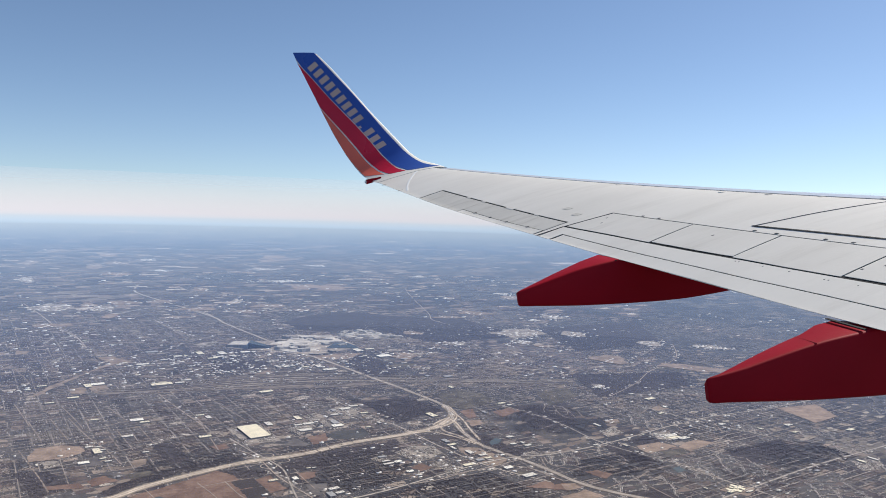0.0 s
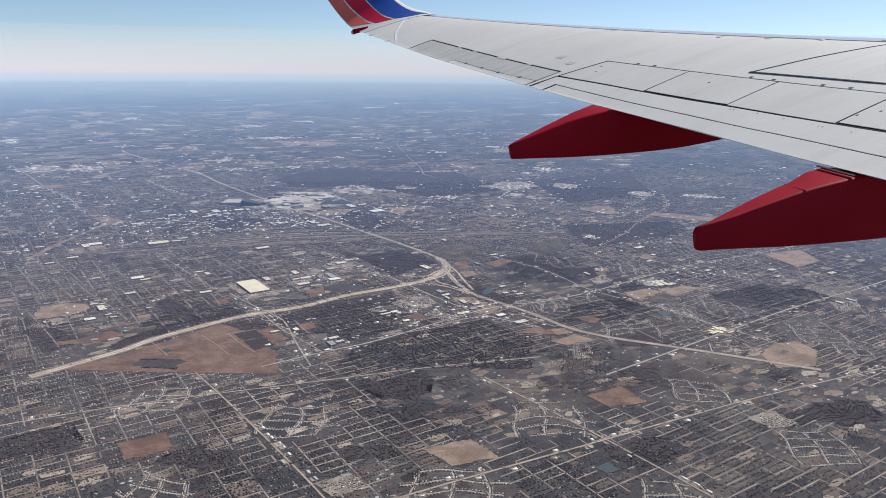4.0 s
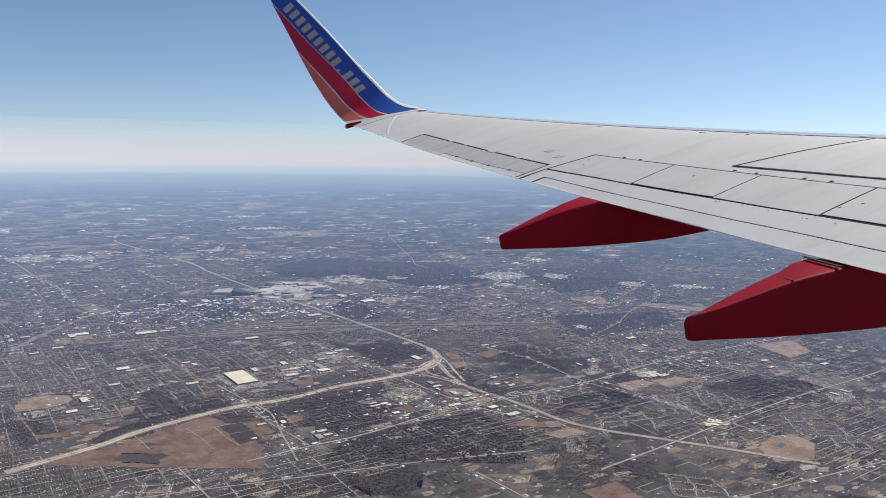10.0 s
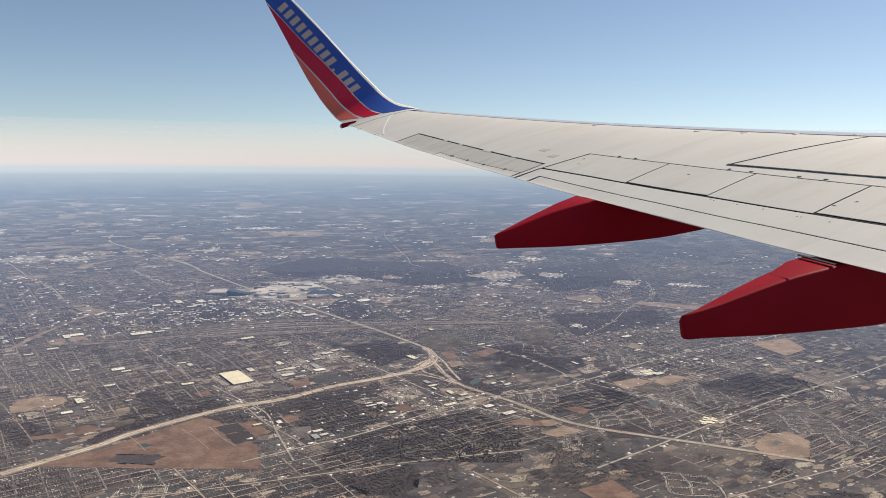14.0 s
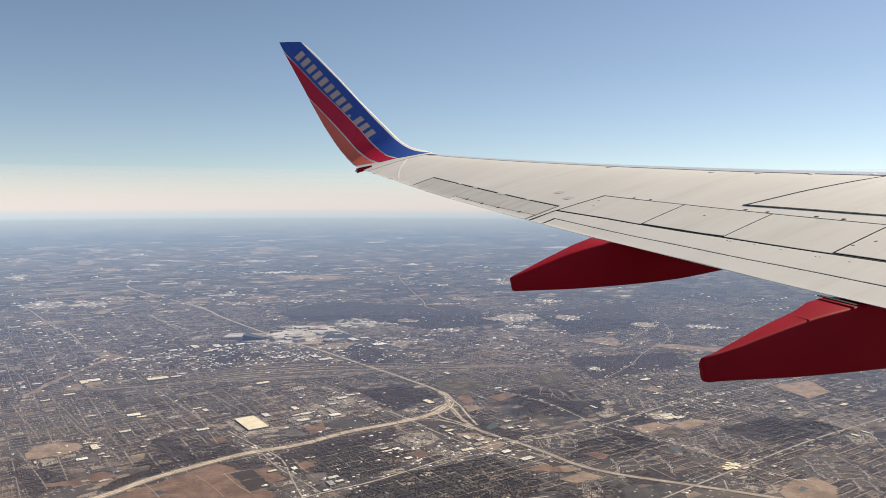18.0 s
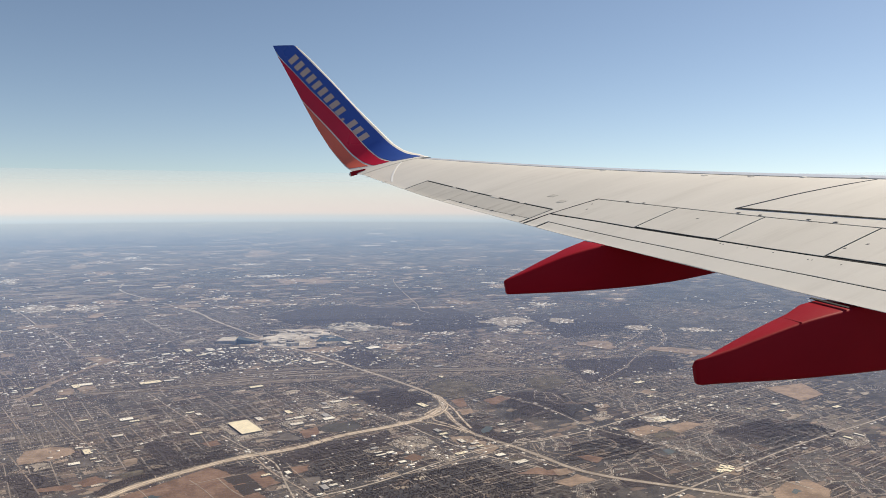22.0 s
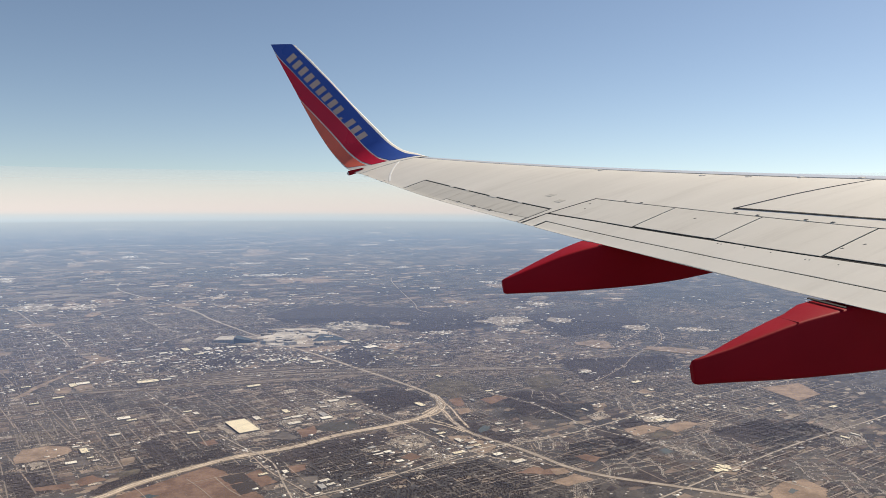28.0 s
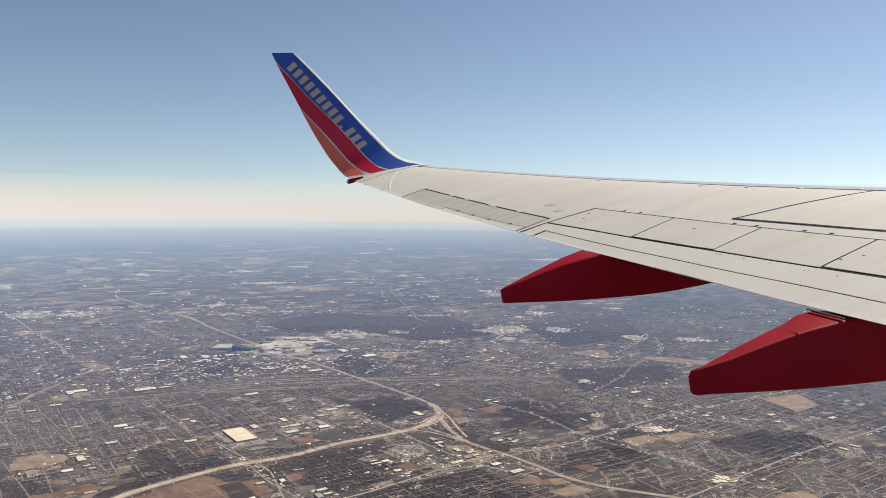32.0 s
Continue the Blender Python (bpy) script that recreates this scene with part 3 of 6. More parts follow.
def soil(name, c0, c1, scale, rough=0.95, spots=None):
    m = Nodes(name)
    a = m.noise(scale, 6, 0.65)
    b = m.noise(scale * 9, 4, 0.7)
    c = m.mix(m.ramp(a, (0.36, 0.0), (0.64, 1.0)), c0, c1)
    streak = m.add("ShaderNodeMapping", Rotation=(0, 0, 0.6), Scale=(1.0, 3.0, 1.0))
    m.link(m.co.outputs["Object"], streak.inputs["Vector"])
    bare = m.add("ShaderNodeTexNoise", Scale=scale * 2.2, Detail=5.0, Roughness=0.7)
    m.link(streak.outputs[0], bare.inputs["Vector"])
    c = m.mix(m.math("MULTIPLY", m.ramp(bare.outputs[0], (0.52, 0.0), (0.68, 1.0)), 0.55), c, tuple(min(v * 1.35, 0.9) for v in c1))
    wide = m.noise(scale * 0.6, 5, 0.7)
    c = m.mix(m.math("MULTIPLY", m.ramp(wide, (0.47, 0.0), (0.60, 1.0)), 0.6), c, tuple(v * 0.58 for v in c0))
    c = m.mix(m.math("MULTIPLY", m.ramp(b, (0.4, 0.0), (0.75, 1.0)), 0.5), c, spots or tuple(v * 0.6 for v in c0))
    return m.surface(c, rough, gloss=0.1)


CONCRETE = soil("pale_concrete", (0.48, 0.395, 0.305), (0.66, 0.55, 0.43), 0.12, spots=(0.26, 0.215, 0.17))
ROAD = soil("worn_road", (0.36, 0.31, 0.26), (0.52, 0.45, 0.375), 0.1)
STREET = soil("street_grey", (0.21, 0.178, 0.150), (0.44, 0.365, 0.30), 0.045, spots=(0.12, 0.104, 0.094))
TAN = soil("dry_field", (0.25, 0.180, 0.132), (0.37, 0.275, 0.205), 0.09, spots=(0.12, 0.092, 0.072))
BROWN = soil("brown_field", (0.155, 0.095, 0.070), (0.25, 0.165, 0.122), 0.09)
DARK = soil("dark_field", (0.055, 0.047, 0.045), (0.075, 0.062, 0.055), 0.06)
GOLF = soil("winter_turf", (0.066, 0.060, 0.050), (0.175, 0.148, 0.108), 0.12, spots=(0.043, 0.040, 0.041))
YARD = soil("gravel_yard", (0.16, 0.145, 0.125), (0.27, 0.245, 0.21), 0.18)
TERRACE = soil("quarry_stone", (0.40, 0.365, 0.315), (0.66, 0.60, 0.52), 0.07, spots=(0.26, 0.24, 0.215))
# the pit wall's shadow is put into this dark blue-grey stone colour
PIT_SHADE = soil("pit_shadowed_rock", (0.05, 0.07, 0.085), (0.08, 0.10, 0.115), 0.05)
LOT = soil("pale_lot", (0.22, 0.19, 0.158), (0.44, 0.375, 0.305), 0.16, spots=(0.12, 0.105, 0.095))
EARTH = soil("tan_earth", (0.21, 0.158, 0.12), (0.35, 0.27, 0.205), 0.14, spots=(0.10, 0.082, 0.068))
BASIN = soil("drained_basin", (0.058, 0.058, 0.054), (0.085, 0.082, 0.075), 0.06)
VERGE = soil("dry_verge", (0.22, 0.178, 0.135), (0.33, 0.272, 0.21), 0.15, spots=(0.13, 0.11, 0.09))
BALLAST = soil("rail_ballast", (0.10, 0.09, 0.085), (0.17, 0.15, 0.135), 0.12)
n = Nodes("still_water")
WATER = n.surface((0.03, 0.05, 0.055), 0.7)
n = Nodes("lake_water")
LAKE = n.surface(n.mix(n.noise(0.01, 4), (0.03, 0.15, 0.19), (0.05, 0.20, 0.24)), 0.3)

# the sheet itself, round, finer near the middle
bm = bmesh.new()
radii = [0.0, 150, 300, 500, 800, 1200, 1800, 2600, 3500, 4300, 4900]
rings = []
for r in radii[1:]:
    rings.append([bm.verts.new((r * math.cos(2 * math.pi * i / 96), r * math.sin(2 * math.pi * i / 96), 0)) for i in range(96)])
centre = bm.verts.new((0, 0, 0))
for i in range(96):
    bm.faces.new((centre, rings[0][i], rings[0][(i + 1) % 96]))
for a, b in zip(rings, rings[1:]):
    for i in range(96):
        bm.faces.new((a[i], b[i], b[(i + 1) % 96], a[(i + 1) % 96]))
me = bpy.data.meshes.new("ground")
bm.to_mesh(me)
bm.free()
me.materials.append(LAND)
tagged(new("ground", me), "hazy winter plain of bare woods, suburbs and fields", "ground", kind="structure")


def thing(name, bm, material, label, category, kind="", group=""):
    bmesh.ops.recalc_face_normals(bm, faces=bm.faces)
    me = bpy.data.meshes.new(name)
    bm.to_mesh(me)
    bm.free()
    me.materials.append(material)
    return tagged(new(name, me), label, category, group, kind)


def smooth_line(pts, step=4.0):
    ps = [np.array(p, float) for p in pts]
    out = []
    for i in range(len(ps) - 1):
        p0, p1, p2, p3 = ps[max(i - 1, 0)], ps[i], ps[i + 1], ps[min(i + 2, len(ps) - 1)]
        k = max(2, int(np.linalg.norm(p2 - p1) / step))
        for j in range(k):
            t = j / k
            out.append(0.5 * ((2 * p1) + (p2 - p0) * t + (2 * p0 - 5 * p1 + 4 * p2 - p3) * t * t + (3 * p1 - p0 - 3 * p2 + p3) * t**3))
    out.append(ps[-1])
    return out


def strip(bm, pts, width, z, thick=0.12):
    top, low = [], []
    for i, p in enumerate(pts):
        d = pts[min(i + 1, len(pts) - 1)] - pts[max(i - 1, 0)]
        d = d / (np.linalg.norm(d) + 1e-9)
        s = np.array([d[1], -d[0]]) * width / 2
        a, b = p - s, p + s
        top.append([Vector((a[0], a[1], z)), Vector((b[0], b[1], z))])
        low.append([Vector((a[0], a[1], z - thick)), Vector((b[0], b[1], z - thick))])
    return skin(top, low, bm)


ROUTES = []


def highway(pts, width, z, material, label, lanes=2, verge=1.35):
    path = smooth_line(pts)
    ROUTES.append((np.array(path), width))
    top = tagged(new("highway"), label, "road", kind="structure")
    part("verge", strip(bmesh.new(), path, width * verge, z - 0.012, 0.1), VERGE if verge > 1.4 else YARD, top)
    ds = []
    for i, p in enumerate(path):
        d = path[min(i + 1, len(path) - 1)] - path[max(i - 1, 0)]
        ds.append(np.array([d[1], -d[0]]) / (np.linalg.norm(d) + 1e-9))
    for k in range(lanes):
        off = (k - (lanes - 1) / 2) * width / max(lanes, 1) * 1.08
        part("carriageway", strip(bmesh.new(), [p + s * off for p, s in zip(path, ds)], width / lanes * 0.86, z, 0.1), material, top)
    return top


highway([(-196, 322), (-168, 354), (-157, 371), (-138, 392), (-116, 412), (-87, 429), (-64, 451), (-37, 469), (-17, 484), (-6, 500), (1, 524), (-5, 546)],
        3.7, 0.14, CONCRETE, "pale concrete highway curving across the suburbs", 2, 1.7)
highway([(1, 524), (-5, 546), (-37, 589), (-69, 627), (-118, 686), (-160, 731), (-220, 806), (-276, 878), (-310, 928), (-411, 1039), (-499, 1139), (-537, 1234)],
        2.5, 0.146, ROAD, "greyer highway running on past the quarry", 2, 1.5)
highway([(-3, 543), (4, 498), (11, 476), (21, 456), (41, 436), (56, 419), (72, 399), (91, 386), (118, 375), (148, 363), (190, 345)], 2.2, 0.17, ROAD, "grey highway leaving the interchange", 2, 1.6)
highway([(-30, 478), (-14, 486), (-7, 493), (-5, 485), (7, 473), (21, 456)], 1.3, 0.19, CONCRETE, "pale curved slip road", 1, 1.7)
highway([(-12, 497), (-4, 512), (3, 505), (9, 482)], 1.3, 0.21, CONCRETE, "pale loop of the interchange", 1, 1.7)
highway([(-97, 561), (-56, 509), (-35, 490), (-7, 453), (23, 420), (56, 399)], 1.0, 0.15, ROAD, "straight grey road over the highway", 1)
highway([(-90, 338), (-62, 358), (-35, 376), (16, 422), (41, 438), (62, 445), (103, 472), (177, 532), (249, 574), (343, 634)], 1.1, 0.16, ROAD, "long straight pale main road", 1)
highway([(80, 335), (113, 360), (162, 398), (226, 446), (306, 499), (380, 556)], 1.1, 0.155, ROAD, "long straight pale main road", 1)
highway([(141, 570), (177, 532), (218, 496)], 0.9, 0.13, ROAD, "short grey road", 1)
highway([(34, 557), (72, 518), (99, 470), (134, 438), (152, 415), (170, 395), (192, 371)], 0.9, 0.135, ROAD, "grey road through housing", 1)
highway([(-276, 878), (-337, 964), (-405, 984), (-434, 889)], 2.0, 0.12, ROAD, "far pale road", 1)
highway([(167, 725), (204, 780), (247, 869)], 0.7, 0.12, ROAD, "far pale road", 1)
highway([(-14, 486), (-1, 500), (4, 520), (-1, 542)], 1.2, 0.20, CONCRETE, "pale slip road of the interchange", 1, 1.7)
highway([(-22, 481), (-10, 480), (6, 470), (16, 459)], 1.2, 0.205, CONCRETE, "pale slip road of the interchange", 1, 1.7)
highway([(-2, 538), (8, 512), (13, 490), (19, 468)], 1.2, 0.215, CONCRETE, "pale slip road of the interchange", 1, 1.7)
# main streets and lanes
STREETS = []


def street(pts, width):
    path = smooth_line(pts, 3.0)
    ROUTES.append((np.array(path), width))
    top = tagged(new("street"), "thin pale street through bare trees", "street", kind="structure")
    z = 0.11 + 0.0004 * len(STREETS)
    STREETS.append(top)
    part("verge", strip(bmesh.new(), path, width * 1.5, z - 0.01, 0.08), EARTH, top)
    part("carriageway", strip(bmesh.new(), path, width * 0.7, z, 0.08), ROAD if width > 0.55 else STREET, top)


street([(66, 414), (77, 424), (88, 430)], 0.5)
street([(86, 393), (97, 403), (108, 412), (111, 417)], 0.5)
street([(57, 439), (60, 426), (72, 420)], 0.5)
street([(65, 450), (81, 452), (93, 440), (104, 434)], 0.5)
street([(82, 458), (96, 455), (106, 443), (102, 431), (91, 430)], 0.5)
street([(124, 547), (128, 535), (140, 543), (150, 559), (158, 570)], 0.5)
street([(137, 518), (148, 530), (154, 519)], 0.5)
street([(78, 543), (82, 528), (86, 525)], 0.5)
street([(87, 546), (90, 526)], 0.5)
street([(94, 546), (96, 526)], 0.5)
street([(111, 417), (120, 405), (130, 395)], 0.5)
street([(110, 398), (120, 379)], 0.5)
street([(109, 474), (120, 461), (130, 447), (140, 435), (155, 413)], 0.65)
street([(88, 458), (94, 451), (102, 446)], 0.5)
street([(152, 436), (168, 450)], 0.5)
street([(141, 437), (130, 432), (117, 423), (110, 415)], 0.5)
street([(189, 525), (187, 502)], 0.5)
street([(62, 497), (71, 507)], 0.5)
street([(55, 439), (57, 420), (64, 411)], 0.5)
street([(35, 422), (46, 420), (56, 409), (63, 402)], 0.6)
street([(-19, 389), (-6, 396), (8, 408), (24, 419), (40, 432), (55, 443), (70, 452)], 0.6)
street([(-174, 494), (-161, 471), (-138, 430)], 0.5)
street([(-126, 431), (-112, 420), (-93, 392), (-77, 374), (-63, 358)], 0.6)
street([(-153, 474), (-132, 495), (-96, 527), (-84, 545)], 0.5)
street([(-196, 560), (-174, 534), (-142, 495)], 0.5)
street([(-110, 477), (-97, 494), (-86, 504)], 0.5)
street([(-107, 577), (-78, 545), (-52, 512), (-34, 486)], 0.5)
street([(-90, 520), (-69, 487)], 0.5)
street([(-55, 358), (-45, 369), (-27, 382)], 0.5)
street([(-119, 382), (-107, 366), (-98, 357)], 0.5)
street([(-131, 372), (-117, 382), (-105, 389)], 0.4)
street([(-85, 398), (-73, 403)], 0.4)
street([(-84, 398), (-70, 377)], 0.4)
street([(-373, 614), (-348, 586), (-328, 562)], 0.5)
street([(-505, 885), (-449, 823), (-405, 774), (-359, 708)], 0.5)
street([(-310, 510), (-287, 482), (-271, 462)], 0.5)
street([(-275, 508), (-255, 485), (-237, 463)], 0.5)
street([(-298, 600), (-279, 576), (-260, 552)], 0.5)
street([(-246, 514), (-219, 484), (-210, 476)], 0.5)
street([(-223, 550), (-196, 516), (-164, 477)], 0.6)
street([(-263, 596), (-238, 566)], 0.5)
street([(-258, 633), (-219, 585)], 0.5)
street([(-370, 893), (-316, 818), (-274, 765)], 0.5)
street([(-320, 531), (-299, 537), (-262, 549), (-226, 558), (-186, 568)], 0.5)
street([(-305, 676), (-286, 698), (-278, 745), (-261, 798)], 0.6)
street([(-251, 417), (-236, 400), (-215, 376), (-201, 359)], 0.5)
street([(-276, 470), (-247, 434)], 0.5)
street([(-266, 478), (-233, 438)], 0.5)
street([(-256, 482), (-227, 448), (-204, 425), (-183, 401)], 0.5)
street([(-200, 417), (-188, 429), (-175, 446), (-161, 460)], 0.6)
street([(-213, 460), (-190, 429)], 0.5)
street([(-202, 468), (-181, 439)], 0.5)
street([(-225, 467), (-213, 484)], 0.5)
street([(-213, 449), (-195, 425)], 0.5)
street([(-87, 1367), (-86, 1286), (-60, 1136), (-36, 1017), (-29, 961), (-11, 931)], 0.9)
street([(-582, 980), (-514, 899), (-447, 815), (-400, 766), (-359, 709)], 1.2)
street([(-362, 880), (-316, 823), (-281, 786)], 1.0)
street([(128, 592), (160, 640), (185, 690), (230, 760), (250, 840)], 0.56)
street([(150, 600), (200, 612), (260, 618), (330, 640)], 0.6)
street([(-160, 372), (-149, 360), (-141, 350)], 0.35)
street([(-133, 379), (-121, 366), (-110, 352)], 0.35)
street([(-230, 250), (-150, 290), (-60, 322), (-8, 340), (50, 356)], 0.8)
street([(-70, 190), (-20, 225), (60, 268), (140, 310), (230, 352)], 0.8)
street([(-120, 330), (-88, 290), (-50, 240), (-22, 200)], 0.7)
street([(20, 330), (60, 280), (96, 232), (120, 196)], 0.7)
# cloverleaf by the large warehouse
for cx, cy in ((-108, 424), (-97, 417), (-113, 413), (-102, 407)):
    loop = [(cx + 4.6 * math.cos(a), cy + 3.8 * math.sin(a)) for a in span(0, 2 * math.pi, 14)]
    highway(loop, 0.45, 0.18, CONCRETE, "round loop of a cloverleaf", 1)
highway([(-138, 452), (-120, 432), (-104, 416), (-92, 401), (-80, 372), (-66, 340)], 0.9, 0.20, ROAD, "road crossing over the highway", 1)

# rail yard
WOOD_DARK = soil("cindery_ground", (0.035, 0.032, 0.034), (0.07, 0.06, 0.058), 0.1)
RAILBED = soil("rail_bed", (0.085, 0.073, 0.068), (0.27, 0.22, 0.175), 0.16, spots=(0.05, 0.045, 0.044))
rail_path = smooth_line([(-268, 546), (-212, 566), (-131, 598), (-11, 627), (107, 634)])
ROUTES.append((np.array(rail_path), 12))
yard_thing = tagged(new("rail_yard"), "long grey rail yard with many tracks", "rail yard", kind="structure")
part("ballast_bed", strip(bmesh.new(), rail_path, 12, 0.1045, 0.2), RAILBED, yard_thing)
count = len(rail_path)
FAN = []
for i in range(count):
    f = i / count
    FAN.append(9 + 34 * max(0.0, min(1.0, (0.78 - f) / 0.35)) * max(0.25, min(1.0, f / 0.28)))      # the tracks fan out before the bridge
for k in range(34):
    n0 = (k * 37) % (count // 3) if k % 4 else 0
    n1 = count - ((k * 53) % (count // 3) if k % 3 else 0)
    wob = [p + np.array([-0.25, 0.97]) * (-6 + FAN[i] * k / 33 + 1.1 * math.sin(i * 0.06 + k * 1.7)) for i, p in enumerate(rail_path)][n0:n1]
    part("track", strip(bmesh.new(), wob, (0.9, 0.6, 1.2)[k % 3], 0.107 + 0.0006 * k, 0.06), (DARK, WOOD_DARK, DARK, LOT, LOT, DARK, DARK, WOOD_DARK, VERGE, LOT, WOOD_DARK)[k % 11], yard_thing)

TRAIN = plain("wagon_paint", (0.34, 0.31, 0.28), 0.7, 0.35, 0.6)
rnd = random.Random(21)
for t_i in range(16):
    start, lane = rnd.randrange(4, len(rail_path) - 12), rnd.randrange(11)
    top = tagged(new("freight_train"), "row of parked freight wagons in the rail yard", "train", "freight trains")
    d = rail_path[start + 3] - rail_path[start]
    top.matrix_world = Matrix.Translation((*(rail_path[start] + np.array([-0.25, 0.97]) * (lane * 2.4 - 4) * FAN[start] / 43), 0.2)) @ Matrix.Rotation(math.atan2(d[1], d[0]), 4, "Z")
    for k in range(rnd.randrange(5, 11)):
        bm = bmesh.new()
        for z0, h, w in ((0.0, 0.16, 0.22), (0.16, 0.05, 0.18)):
            vs = [bm.verts.new((k * 1.05 + a, b * w / 2, z)) for z in (z0, z0 + h) for a, b in ((0, -1), (0.95, -1), (0.95, 1), (0, 1))]
            bm.faces.new(vs[3::-1])
            bm.faces.new(vs[4:])
            for i in range(4):
                bm.faces.new((vs[i], vs[(i + 1) % 4], vs[4 + (i + 1) % 4], vs[4 + i]))
        part("wagon", bm, TRAIN, top)

# fields, yards, water
RAIL = [(-211, 576), (-186, 567), (-144, 577), (-101, 588), (-57, 607), (-29, 623), (-30, 631), (-75, 626), (-116, 635), (-157, 631), (-198, 604), (-218, 597)]
WOODS, GREENS = [], []
PATCHES, NAMES, LOTS = [], [], []


def patch(name, pts, material, label, category, z=0.0, rough_edge=1.3):
    z = z or 0.064 + 0.0005 * len(NAMES)
    ps = [np.array(p, float) for p in pts]
    PATCHES.append(np.array(ps))
    NAMES.append(name)
    if material is LOT:
        LOTS.append(np.array(ps))
    ring = []
    for i, a in enumerate(ps):
        b = ps[(i + 1) % len(ps)]
        k = max(2, int(np.linalg.norm(b - a) / 1.5))
        for j in range(k):
            p = a + (b - a) * j / k
            w = np.array([noise.noise(Vector((p[0] * 0.12, p[1] * 0.12, q))) + 0.7 * noise.noise(Vector((p[0] * 0.5, p[1] * 0.5, q))) for q in (z, z + 5)]) * rough_edge
            ring.append(p + w)
    bm = bmesh.new()
    a = [bm.verts.new((p[0], p[1], z)) for p in ring]
    b = [bm.verts.new((p[0], p[1], -0.1)) for p in ring]
    for i in range(len(a)):
        j = (i + 1) % len(a)
        bm.faces.new((a[i], a[j], b[j], b[i]))
    bm.faces.new(a)
    bmesh.ops.triangulate(bm, faces=[f for f in bm.faces if len(f.verts) > 4])
    return thing(name, bm, material, label, category, kind="structure")


patch("field", [(-186, 330), (-166, 348), (-150, 368), (-128, 397), (-116, 390), (-87, 356), (-80, 330)], BROWN, "brown ploughed farmland beside the highway", "field")
patch("yard", [(-33, 438), (-23, 451), (-10, 453), (-5, 441), (-10, 431), (-20, 422)], LOT, "pale car park among works", "yard")
patch("yard", [(-47, 426), (-38, 432), (-35, 424), (-43, 420)], LOT, "small pale car park", "yard")
patch("yard", [(-11, 421), (-4, 428), (8, 412), (2, 406)], LOT, "pale works yard beside the main road", "yard")
patch("field", [(-23, 413), (-16, 421), (-9, 416), (-16, 408)], BROWN, "round bare brown field", "field")
patch("yard", [(17, 435), (25, 444), (35, 434), (28, 421), (20, 422)], EARTH, "bare tan earth of a building site", "yard")
patch("yard", [(4, 452), (19, 452), (24, 442), (9, 438)], EARTH, "strip of tan earth along the highway", "yard")
patch("basin", [(-19, 474), (2, 477), (5, 470), (-8, 461), (-11, 463)], DARK, "dark drained basin beside the highway", "basin")
patch("field", [(6, 533), (16, 541), (18, 519), (12, 516)], BROWN, "bare brown earth by the interchange", "field")
patch("field", [(10, 509), (20, 514), (22, 503), (14, 496)], TAN, "dry tan verge of the interchange", "field")
patch("field", [(30, 534), (43, 547), (51, 540), (37, 522)], BROWN, "brown field beyond the interchange", "field")
patch("pond", [(25, 464), (29, 474), (33, 471), (31, 462), (26, 458)], WATER, "small teal pond among bare trees", "pond")
patch("field", [(35, 410), (42, 416), (48, 412), (40, 406)], GOLF, "olive oval lawn", "field")
patch("field", [(41, 390), (54, 402), (66, 398), (65, 388)], BROWN, "brown field beside the grey highway", "field")
patch("yard", [(-6, 506), (-0, 516), (2, 508), (-2, 495), (-7, 491)], VERGE, "tan earth between the slip roads", "yard")
patch("field", [(-146, 437), (-138, 442), (-133, 434), (-139, 430)], BROWN, "brown scrub beside the highway", "field")
patch("basin", [(-80, 464), (-76, 474), (-59, 483), (-53, 471), (-58, 461), (-73, 459)], BASIN, "dark green drained basin", "basin")
patch("field", [(-91, 460), (-81, 470), (-77, 455), (-84, 446)], BROWN, "brown bank of the basin", "field")
patch("yard", [(-102, 443), (-99, 458), (-85, 446), (-91, 442)], BALLAST, "grey paved lot", "yard")
patch("yard", [(-108, 475), (-97, 494), (-90, 484), (-96, 464)], LOT, "pale gravel works yard", "yard")
patch("yard", [(-103, 507), (-96, 517), (-87, 506), (-95, 496)], LOT, "pale square works yard", "yard")
patch("yard", [(-90, 494), (-83, 504), (-68, 485), (-76, 478)], LOT, "pale yard with rows of stored goods", "yard")
patch("yard", [(-90, 520), (-83, 537), (-66, 525), (-71, 502)], LOT, "pale yard among works halls", "yard")
patch("field", [(-116, 382), (-106, 389), (-99, 379), (-108, 372)], DARK, "dark bare field", "field")
patch("field", [(-108, 371), (-98, 377), (-90, 366), (-99, 359)], DARK, "dark bare field behind a lane", "field")
patch("field", [(-104, 386), (-98, 393), (-91, 384), (-84, 376), (-91, 369)], BROWN, "small brown field", "field")
patch("yard", [(-76, 382), (-65, 385), (-62, 374), (-68, 367)], BALLAST, "grey car park", "yard")
patch("field", [(-84, 398), (-74, 401), (-73, 393), (-79, 388)], BROWN, "brown lawn among bare trees", "field")
patch("yard", [(-155, 718), (-127, 697), (-102, 698), (-90, 730), (-110, 725), (-133, 710)], EARTH, "tan ground below the quarry", "yard")
patch("yard", [(-171, 626), (-162, 642), (-154, 630), (-161, 613)], EARTH, "tan rail-side ground", "yard")
patch("yard", [(-122, 595), (-99, 612), (-83, 609), (-102, 593)], LOT, "pale yard at the rail yard", "yard")
patch("field", [(-64, 675), (-48, 691), (-33, 685), (-46, 668)], GOLF, "olive meadow", "field")
patch("yard", [(-295, 556), (-286, 565), (-277, 546), (-286, 542)], EARTH, "tan works ground", "yard")
patch("yard", [(-286, 565), (-283, 579), (-264, 557), (-270, 546)], EARTH, "tan works ground", "yard")
